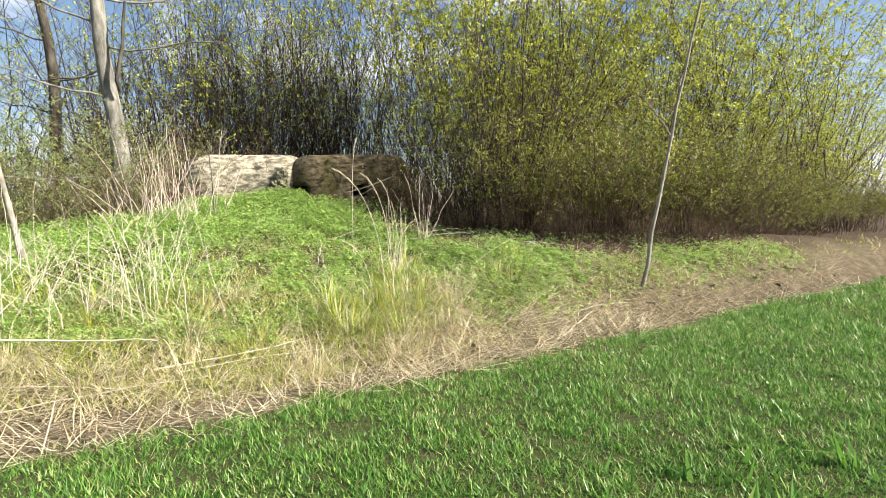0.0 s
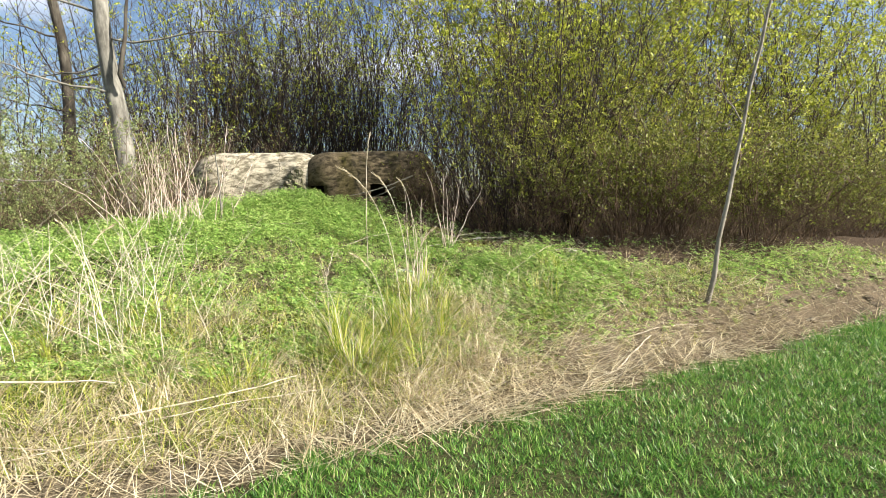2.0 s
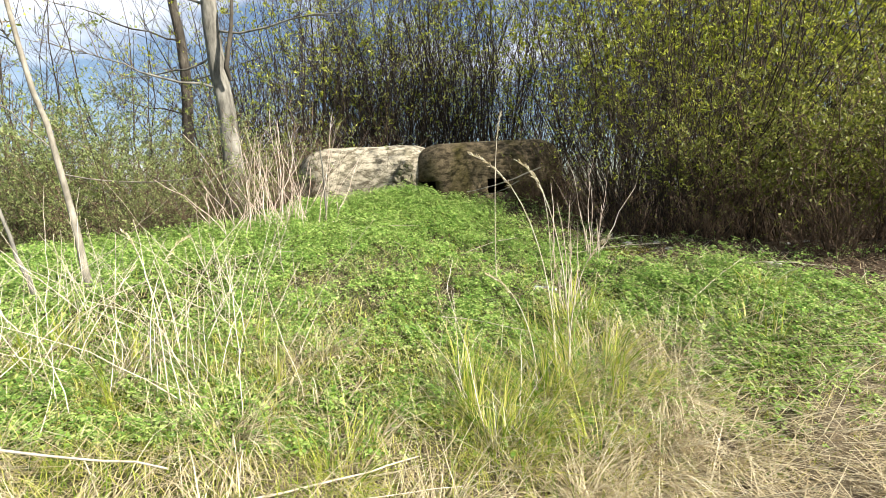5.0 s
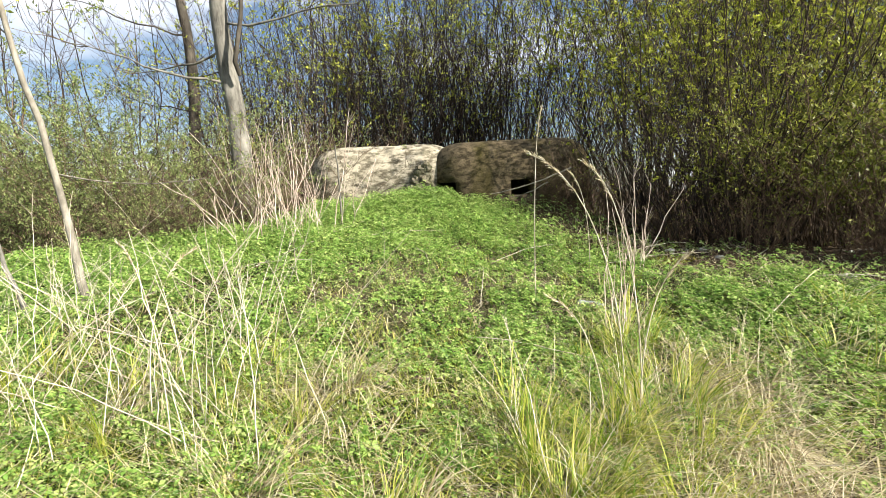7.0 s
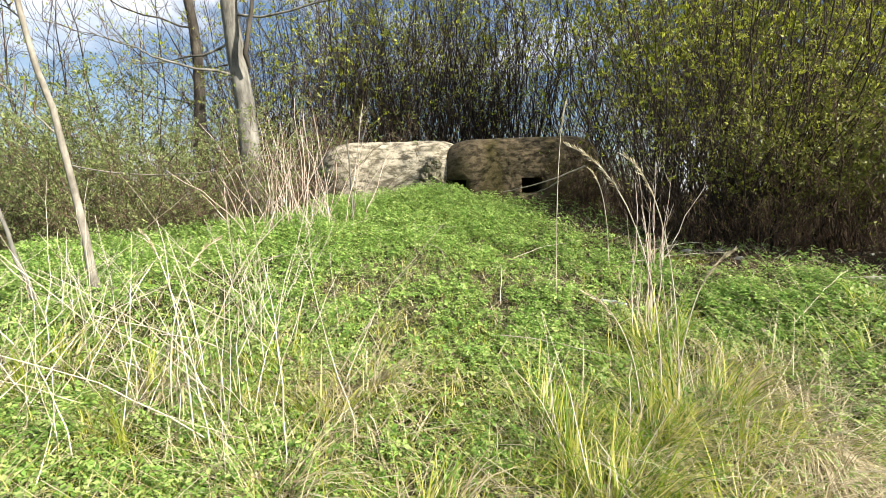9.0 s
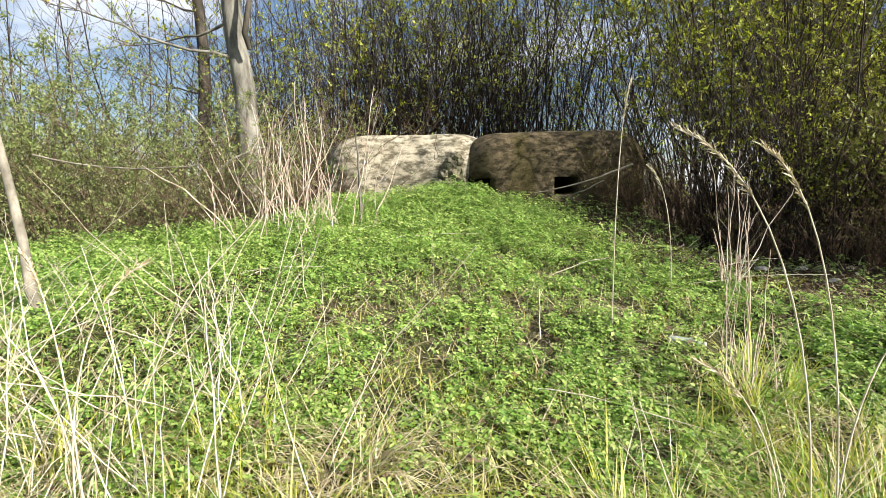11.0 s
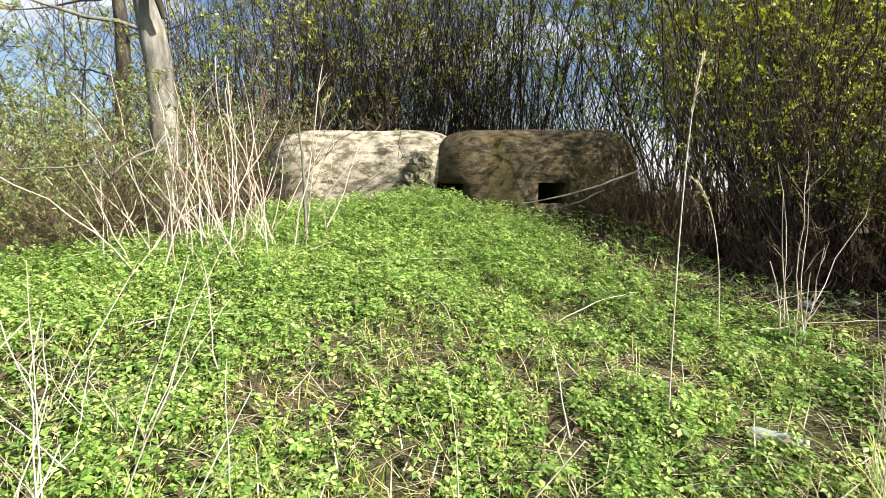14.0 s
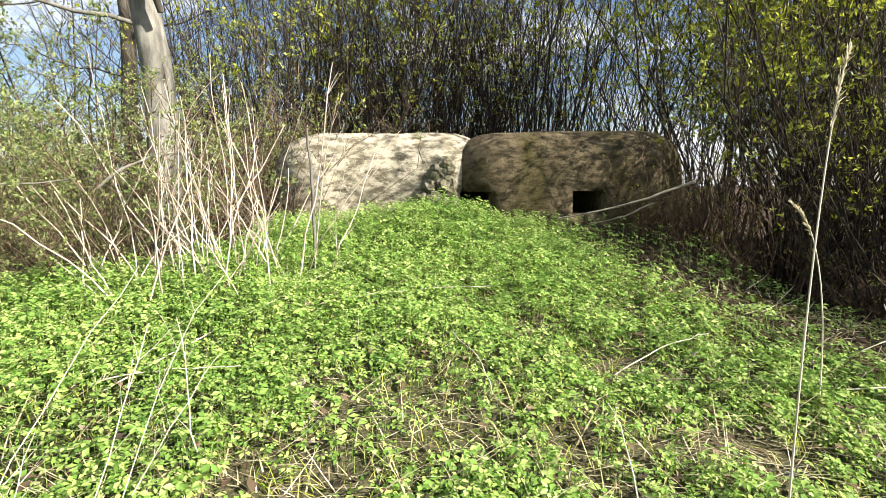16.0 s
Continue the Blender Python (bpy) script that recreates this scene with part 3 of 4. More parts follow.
# ---- shrubs and trees ----
def stem_rays(r, n, spread, foot):
    ang = r.uniform(0, 6.283, n)
    out = np.stack([np.cos(ang), np.sin(ang), np.zeros(n)], -1)
    return out * (foot * np.sqrt(r.random(n)))[:, None], out * np.tan(r.uniform(0.02, spread, n))[:, None] + np.array([0, 0, 1.0])


def rosettes(geo, at, way, per, leaf_len, r):
    """Tufts of young leaves that open round the tip of a shoot."""
    n = len(at)
    if not n:
        return
    at, way = np.repeat(at, per, 0), np.repeat(way, per, 0)
    n *= per
    ax = unit(way * r.uniform(0.1, 0.9, (n, 1)) + unit(r.normal(0, 1, (n, 3))) * 0.8 + np.array([0, 0, 0.15]))
    small_leaves(geo, at + ax * 0.008 + r.normal(0, leaf_len * 0.25, (n, 3)), ax, way + r.normal(0, 0.5, (n, 3)) + np.array([0.1, -0.1, 0.4]), r.uniform(0.5, 1.15, n) * leaf_len, r.uniform(0.34, 0.52, n) * leaf_len)


def shrub_meshes(seed, n, height, spread, foot, branches, subs, leafy, leaf_len, leaf_from, thick, leaf_mat, stem_mat, twig_mat, reach=1.2, droop=0.0, apart=False, per=5, wild=0.016):
    """Stems from one foot, side branches along them, twigs on those, leaf tufts on the tips."""
    r = np.random.default_rng(seed)
    made, gs, gt, gl = [], Geo(), Geo(), Geo()
    tips, ways = [], []
    foots, dirs = stem_rays(r, n, spread, foot)
    for f, d in zip(foots, dirs):
        h = height * r.uniform(0.62, 1.06)
        k = 8
        bend = np.array([d[0], d[1], 0]) * r.uniform(-0.2, 0.5) + np.array([0, 0, -droop * r.random()])
        pts = limb((f[0], f[1], -0.15), unit(d), h, bend, wild, k, r)
        rad = thick * r.uniform(0.5, 1.25)
        one = Geo() if apart else gs
        tube(one, pts, np.linspace(rad, rad * 0.16, k), 4)
        made.append(one)
        tips.append(pts[-1])
        ways.append(unit(pts[-1] - pts[-2]))
        for q in r.uniform(leaf_from, 1.0, branches) ** 0.85:
            i = min(int(q * (k - 1)), k - 2)
            p = pts[i] + (pts[i + 1] - pts[i]) * (q * (k - 1) - i)
            a = r.uniform(0, 6.283)
            td = unit(np.array([math.cos(a), math.sin(a), r.uniform(0.3, 1.6)]))
            tl = reach * r.uniform(0.35, 1.0) * (1.2 - 0.65 * q)
            tp = limb(p, td, tl, (0, 0, r.uniform(-0.15, 0.3)), 0.07, 3, r)
            tube(gt, tp, np.array([0.0062, 0.0042, 0.0022]) * (0.6 + thick * 18), 3)
            if r.random() < leafy:
                tips.append(tp[-1])
                ways.append(td)
            for u in r.uniform(0.25, 0.95, subs):
                c = tp[0] * (1 - u) + tp[-1] * u + (tp[1] - 0.5 * tp[0] - 0.5 * tp[-1]) * 4 * u * (1 - u)
                sd = unit(td * 0.5 + r.normal(0, 0.55, 3) + np.array([0, 0, 0.3]))
                e = c + sd * tl * r.uniform(0.1, 0.36)
                spur(gt, c, e, 0.0036 * (0.6 + thick * 18))
                if r.random() < leafy:
                    tips.append(e)
                    ways.append(sd)
                if r.random() < leafy * 0.4:
                    tips.append((c + e) / 2)
                    ways.append(sd)
    rosettes(gl, np.array(tips), np.array(ways), per, leaf_len, r)
    stems = [g.mesh("stem", stem_mat, True) for g in made] if apart else [gs.mesh("branchwork", stem_mat, True)]
    return stems, gt.mesh("twig_mass", twig_mat), gl.mesh("foliage", leaf_mat)


def shrub_kind(name, label, category, group, meshes):
    root = new(name)
    tagged(root, label, category, group)
    stems, twig_mesh, leaf_mesh = meshes
    for me in stems:
        ob = part("stem" if len(stems) > 1 else "branchwork", me, root)
        if len(stems) == 1:
            tagged(ob, kind="stuff")
    tagged(part("twig_mass", twig_mesh, root), kind="stuff")
    tagged(part("foliage", leaf_mesh, root), kind="stuff")
    return root


def place(root, x, y, turn, scale=1.0, sink=0.0):
    return Matrix.LocRotScale((x, y, float(lift(x, y)) - sink), Euler((0, 0, turn)), (scale, scale, scale * random.uniform(0.92, 1.08)))


def stand(kinds, spots):
    """Stands the first of each kind and copies of it on the spots."""
    used = set()
    for k, (x, y, s) in enumerate(spots):
        root = kinds[k % len(kinds)]
        m = place(root, x, y, random.uniform(0, 6.28), s)
        if root in used:
            copy_thing(root, m)
        else:
            root.matrix_basis = m
            used.add(root)


def thicket():
    tall = [shrub_kind("tall_shrub", "tall many-stemmed shrub with fresh yellow-green spring leaves", "shrub", "thicket beside the bunker",
                       shrub_meshes(20 + k, 30, 8.8, 0.55, 0.6, 11, 2, 0.9, 0.112, 0.16, 0.02, M_SPRING, M_STEM, M_TWIG, 1.9, 0.0, True, 5, 0.022)) for k in range(2)]
    stand(tall, [(3.3, 11.7, 0.95), (4.9, 11.4, 0.95), (7.0, 11.2, 1.0), (9.2, 11.2, 0.95), (11.8, 11.5, 0.95), (14.8, 12.2, 0.9), (16.6, 13.4, 0.85), (6.2, 9.9, 0.75), (3.9, 10.6, 0.85),
                 (19.5, 14.5, 0.8), (22.5, 16.5, 0.85), (5.9, 13.2, 1.05), (8.1, 12.9, 1.05), (10.4, 12.8, 1.0), (13.2, 13.0, 0.98), (8.2, 17.0, 1.15), (11.6, 14.6, 1.08), (14.6, 14.8, 1.0), (17.6, 15.4, 0.95), (21.0, 17.5, 0.9)])
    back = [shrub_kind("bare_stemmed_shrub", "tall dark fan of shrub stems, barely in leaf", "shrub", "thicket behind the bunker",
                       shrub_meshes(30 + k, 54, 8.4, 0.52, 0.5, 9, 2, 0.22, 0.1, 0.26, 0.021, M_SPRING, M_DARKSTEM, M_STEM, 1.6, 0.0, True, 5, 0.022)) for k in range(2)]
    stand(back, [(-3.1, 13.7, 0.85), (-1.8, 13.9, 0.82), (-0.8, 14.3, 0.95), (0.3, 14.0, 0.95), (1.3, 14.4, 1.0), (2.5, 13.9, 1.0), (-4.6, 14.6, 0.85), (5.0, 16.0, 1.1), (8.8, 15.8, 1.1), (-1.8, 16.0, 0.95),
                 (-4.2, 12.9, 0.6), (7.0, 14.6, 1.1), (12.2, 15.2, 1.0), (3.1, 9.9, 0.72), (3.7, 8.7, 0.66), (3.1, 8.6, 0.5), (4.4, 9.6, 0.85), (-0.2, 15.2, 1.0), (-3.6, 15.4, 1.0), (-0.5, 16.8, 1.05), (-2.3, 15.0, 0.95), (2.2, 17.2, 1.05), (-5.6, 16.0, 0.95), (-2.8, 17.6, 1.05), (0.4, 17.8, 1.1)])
    low = [shrub_kind("low_shrub", "dense low twiggy shrub with small green leaves", "shrub", "hedge beside the mound",
                      shrub_meshes(40 + k, 50, 2.7, 0.75, 0.6, 9, 2, 0.95, 0.06, 0.22, 0.009, M_BUSHLEAF, M_BRAMBLE, M_BRAMBLE, 0.75, 0.25, False, 4)) for k in range(2)]
    stand(low, [(4.3, 7.9, 0.9), (4.9, 7.3, 1.0), (5.9, 7.7, 1.05), (6.9, 7.3, 1.0), (7.9, 7.9, 0.95), (8.9, 8.2, 0.9), (10.1, 8.9, 0.85), (5.3, 8.7, 1.1), (7.3, 8.8, 1.1), (11.4, 9.6, 0.8), (9.0, 9.6, 1.0), (12.9, 10.4, 0.8), (14.8, 11.0, 0.85), (16.8, 11.9, 0.9), (19.2, 13.0, 1.0)])
    bramble = shrub_kind("bramble_bush", "leafless brown bramble tangle against the bunker", "shrub", "brambles at the bunker",
                         shrub_meshes(61, 55, 1.8, 0.7, 0.45, 7, 2, 0.1, 0.035, 0.15, 0.007, M_BUSHLEAF, M_BRAMBLE, M_BRAMBLE, 0.6, 0.3))
    stand([bramble], [(2.2, 9.9, 0.9), (2.6, 9.4, 0.9), (2.9, 8.7, 0.75), (1.85, 10.1, 0.62), (3.3, 7.6, 0.6), (4.3, 6.9, 0.6), (5.6, 6.7, 0.6), (6.8, 6.8, 0.6), (8.2, 7.4, 0.6), (9.6, 8.2, 0.6)])
    pale = shrub_kind("pale_bush", "broad bush of fine grey-green new leaves", "shrub", "bushes in the hollow",
                      shrub_meshes(71, 52, 4.4, 0.62, 0.9, 10, 4, 1.0, 0.056, 0.08, 0.011, M_PALELEAF, M_TWIG, M_TWIG, 1.0, 0.15, False, 5))
    stand([pale], [(-5.4, 9.9, 0.95), (-6.7, 9.7, 1.0), (-8.1, 9.7, 1.05), (-9.8, 9.9, 1.1), (-4.7, 10.9, 0.95), (-7.2, 11.6, 1.1), (-11.8, 10.4, 1.15), (-9.6, 12.4, 1.2), (-3.75, 9.3, 0.7)])
    dead = shrub_kind("bare_bush", "bare tangled grey-brown bush by the bunker", "shrub", "bushes in the hollow",
                      shrub_meshes(81, 60, 3.3, 0.65, 0.5, 8, 3, 0.16, 0.045, 0.15, 0.01, M_PALELEAF, M_TWIG, M_TWIG, 0.9, 0.3))
    stand([dead], [(-3.2, 9.45, 0.95), (-3.9, 9.5, 0.8), (-2.9, 11.0, 1.1), (-4.7, 9.4, 0.5), (-5.8, 9.2, 0.4), (-7.1, 9.1, 0.4), (-3.4, 12.0, 1.2), (-2.6, 12.3, 1.2), (-4.3, 8.9, 0.5), (-3.6, 8.9, 0.55)])
    bare = shrub_kind("distant_tree", "far leafless tree against the sky", "tree", "trees beyond the hollow",
                      shrub_meshes(91, 18, 9.0, 0.55, 0.2, 16, 3, 0.1, 0.075, 0.15, 0.036, M_SPRING, M_STEM, M_STEM, 2.2))
    stand([bare], [(-9.5, 18.0, 1.0), (-12.5, 17.0, 0.95), (-15.5, 19, 1.05), (-7.2, 20.5, 1.1), (-4.5, 18.5, 1.1), (-18.5, 17, 1.0), (-22, 20, 1.1), (-6.2, 17.4, 0.9), (-2.5, 24, 0.9), (1.5, 25, 0.9), (5.5, 25, 0.95)])


def tree(name, label, x, y, height, radius, lean, bark, seed, branches):
    r = np.random.default_rng(seed)
    root = new(name)
    z = float(lift(x, y)) - 0.1
    root.location = (x, y, z)
    tagged(root, label, "tree")
    g = Geo()
    trunk = limb((0, 0, 0), unit(np.array([lean[0], lean[1], 1.0])), height, (0, 0, 0), 0.004, 14, r)
    tube(g, trunk, np.linspace(radius, radius * 0.35, 14) * (1 + 0.25 * np.exp(-np.linspace(0, 14, 14))), 12)
    part("trunk", g.mesh("trunk", bark, True), root)
    tw, lf = Geo(), Geo()
    for h, ang, length, rise, rad in branches:
        i = h / height * 13
        p = trunk[int(i)] + (trunk[min(int(i) + 1, 13)] - trunk[int(i)]) * (i - int(i))
        d = unit(np.array([math.cos(ang), math.sin(ang), rise]))
        pts = limb(p, d, length, (0, 0, r.uniform(-0.1, 0.15)), 0.02, 9, r)
        b = Geo()
        tube(b, pts, np.linspace(rad, rad * 0.2, 9) * 0.7, 6)
        part("branch", b.mesh("branch", bark, True), root)
        for q in r.uniform(0.25, 1, 9):
            a = r.uniform(0, 6.283)
            c = np.array([np.interp(q, np.linspace(0, 1, 9), pts[:, e]) for e in range(3)])
            tp = limb(c, unit(d + np.array([math.cos(a), math.sin(a), r.uniform(-0.2, 0.8)]) * 0.9), length * r.uniform(0.15, 0.4), (0, 0, 0.1), 0.03, 5, r)
            tube(tw, tp, np.linspace(0.007, 0.002, 5), 3)
            m = 6
            at = tp[r.integers(1, 5, m)] + r.normal(0, 0.04, (m, 3))
            leaves(lf, at, r.normal(0, 1, (m, 3)), r.normal(0, 1, (m, 3)), r.uniform(0.03, 0.06, m), r.uniform(0.015, 0.03, m))
    tagged(part("twig_mass", tw.mesh("twig_mass", M_TWIG), root), kind="stuff")
    tagged(part("foliage", lf.mesh("foliage", M_SPRING), root), kind="stuff")
    return root


def trees():
    grey = tree("tree", "grey-barked tree trunk with bare spreading branches", -3.36, 9.98, 9.5, 0.18, (-0.035, 0.0), M_BARK, 5,
         [(3.3, 3.6, 2.4, 0.25, 0.035), (3.9, 2.9, 2.0, -0.1, 0.03), (4.3, -0.15, 3.6, -0.05, 0.03), (4.7, 3.4, 2.6, 0.3, 0.035), (5.2, 0.3, 3.0, 0.2, 0.035), (5.8, 2.2, 2.5, 0.6, 0.04), (6.6, 5.0, 2.4, 0.7, 0.04), (7.4, 1.0, 2.2, 0.9, 0.04), (8.0, 4.0, 2.0, 1.0, 0.035)])
    g = Geo()
    tube(g, np.array([(0.14, -0.16, 3.35), (0.1, -0.2, 3.55), (0.17, -0.22, 3.85), (0.24, -0.2, 4.2), (0.27, -0.18, 4.6), (0.3, -0.1, 5.0)]) + np.array([-0.02, 0.02, 0]), np.array([0.03, 0.04, 0.036, 0.032, 0.028, 0.02]), 8)
    part("dead_limb", g.mesh("dead_limb", M_DARKBARK, True), grey, "blackened dead limb")
    tree("tree", "darker trunk standing behind in the hollow", -6.15, 14.0, 10.5, 0.17, (-0.02, 0.0), M_DARKBARK, 6,
         [(3.8, 3.1, 2.4, 0.2, 0.03), (4.6, 0.2, 2.0, 0.3, 0.03), (5.6, 3.6, 2.8, 0.4, 0.035), (6.4, 5.4, 2.4, 0.6, 0.035), (7.5, 2.0, 2.4, 0.7, 0.03), (8.5, 4.2, 2.2, 0.9, 0.03)])
    tree("sapling", "slender pale-barked sapling leaning over the mound", -3.18, 6.12, 4.5, 0.034, (-0.14, 0.0), M_SAPLING, 7,
         [(1.5, 3.5, 0.8, 0.9, 0.012), (2.4, 2.6, 0.9, 0.9, 0.012), (3.0, 5.5, 0.9, 1.2, 0.01), (3.6, 1.0, 0.8, 1.3, 0.01)])
    tree("sapling", "thin grey bare sapling bowed beside the paler one", -3.5, 5.85, 2.4, 0.02, (-0.3, 0.0), M_BARK, 9,
         [(1.2, 2.4, 0.5, 1.2, 0.008), (1.7, 4.0, 0.5, 1.4, 0.008)])
    tree("sapling", "thin pale bare sapling leaning out of the hedge", 4.42, 5.05, 5.4, 0.026, (0.2, 0.0), M_SAPLING, 8,
         [(1.5, 0.4, 0.7, 1.3, 0.01), (2.1, 3.2, 1.0, 1.4, 0.012), (2.7, 0.8, 0.9, 1.3, 0.01), (3.2, 3.4, 0.9, 1.6, 0.01), (3.8, 0.2, 0.8, 1.5, 0.01), (4.3, 2.8, 0.8, 1.6, 0.008)])


# ---- dry stalks and tussocks ----
def stalk_clump(name, label, x, y, n, spread, length, lean, mat, seed, thick=0.004, bias=(0, 0), head=0.0):
    r = np.random.default_rng(seed)
    root = new(name)
    root.location = (x, y, float(lift(x, y)))
    tagged(root, label, "dry stalks")
    for _ in range(n):
        g = Geo()
        fx, fy = r.normal(0, spread, 2)
        a = r.uniform(0, 6.283)
        t = math.tan(r.uniform(0, lean))
        d = unit(np.array([math.cos(a) * t + bias[0], math.sin(a) * t + bias[1], 1.0]))
        h = length * r.uniform(0.3, 1.1)
        f = np.array([fx, fy, float(lift(x + fx, y + fy) - lift(x, y)) - 0.03])
        pts = limb(f, d, h, np.array([d[0], d[1], -0.15]) * r.uniform(0, 0.5), 0.012, 8, r)
        rad = thick * r.uniform(0.6, 1.3)
        tube(g, pts, np.linspace(rad, rad * 0.45, 8), 4)
        if r.random() < 0.6:
            for q in r.integers(2, 7, 4):
                a = r.uniform(0, 6.283)
                tp = limb(pts[q], unit(d + np.array([math.cos(a), math.sin(a), 0]) * 0.7), h * r.uniform(0.1, 0.25), (0, 0, 0), 0.03, 4, r)
                tube(g, tp, np.linspace(rad * 0.5, rad * 0.2, 4), 3)
        part("stalk", g.mesh("stalk", mat, True), root)
    return root


def arched_stalk(x, y, way, h, reach, seed, label="tall dry grass stalk bowed under its feathery head"):
    """A single tall grass stalk that bows over, with a feathery head."""
    r = np.random.default_rng(seed)
    root = new("grass_stalk")
    root.location = (x, y, float(lift(x, y)) - 0.02)
    tagged(root, label, "dry stalks")
    s = np.linspace(0, 1, 14)
    pts = np.stack([math.cos(way) * reach * s**2.6, math.sin(way) * reach * s**2.6, h * (s - 0.16 * s**5)], -1)
    g = Geo()
    tube(g, pts, np.linspace(0.0042, 0.002, 14), 5)
    part("stem", g.mesh("stem", M_STALK, True), root)
    k = 90
    u = r.uniform(0.76, 1.0, k)
    at = np.stack([np.interp(u, s, pts[:, c]) for c in range(3)], -1)
    t = unit(pts[-1] - pts[-4])
    hg = Geo()
    leaves(hg, at, t + r.normal(0, 0.25, (k, 3)), r.normal(0, 1, (k, 3)), r.uniform(0.02, 0.05, k), r.uniform(0.003, 0.006, k))
    part("seed_head", hg.mesh("seed_head", M_STRAW), root, "feathery straw-coloured seed head")


def tussock(x, y, n, spread, length, label, mat, seed, droop=(0.4, 1.3), flat=0.0):
    r = np.random.default_rng(seed)
    g, bunches = Geo(), 16
    ba, br = r.uniform(0, 6.283, bunches), np.abs(r.normal(0, spread, bunches))
    pick = r.integers(0, bunches, n)
    bx, by = (br * np.cos(ba))[pick] + r.normal(0, 0.025, n), (br * np.sin(ba))[pick] + r.normal(0, 0.025, n)
    z = lift(x + bx, y + by) - lift(x, y) - 0.01
    way, tilt, tall = (ba + r.normal(0, 0.6, bunches))[pick], r.uniform(0.15, 1.15, bunches)[pick], r.uniform(0.55, 1.15, bunches)[pick]
    arcs(g, np.stack([bx, by, z], -1), way + r.normal(0, 0.45, n), r.uniform(0.4, 1.15, n) * length * tall, r.uniform(0.005, 0.0105, n), np.clip(tilt + flat + r.normal(0, 0.25, n), 0, 1.5), r.uniform(*droop, n), 0.4)
    root = new("grass_tussock")
    root.location = (x, y, float(lift(x, y)))
    tagged(root, label, "grass")
    tagged(part("blade_mass", g.mesh("blade_mass", mat), root), kind="stuff")
    dry, k = Geo(), n // 2
    a = r.uniform(0, 6.283, k)
    rad = np.abs(r.normal(0, spread * 1.1, k))
    bx, by = rad * np.cos(a), rad * np.sin(a)
    z = lift(x + bx, y + by) - lift(x, y) - 0.01
    arcs(dry, np.stack([bx, by, z], -1), a + r.normal(0, 0.9, k), r.uniform(0.4, 1.25, k) * length, r.uniform(0.0025, 0.005, k), r.uniform(0.4, 1.4, k), r.uniform(0.0, 0.9, k), 0.5)
    tagged(part("dry_blade_mass", dry.mesh("dry_blade_mass", M_STRAW), root, "straw-coloured dead blades"), kind="stuff")
    return root


def stick(name, label, a, b, rad, mat, seed, sag=0.0):
    r = np.random.default_rng(seed)
    a, b = np.array(a, float), np.array(b, float)
    g = Geo()
    s = np.linspace(0, 1, 10)[:, None]
    pts = (b - a) * s + np.array([0, 0, -sag]) * np.sin(s * math.pi) + np.cumsum(r.normal(0, 0.006, (10, 3)), 0)
    tube(g, pts, np.linspace(rad, rad * 0.5, 10), 6)
    ob = new(name, g.mesh(name, mat, True))
    ob.location = a
    tagged(ob, label, "stick")
    return ob


def on_ground(x, y, up=0.03):
    return (x, y, float(lift(x, y)) + up)


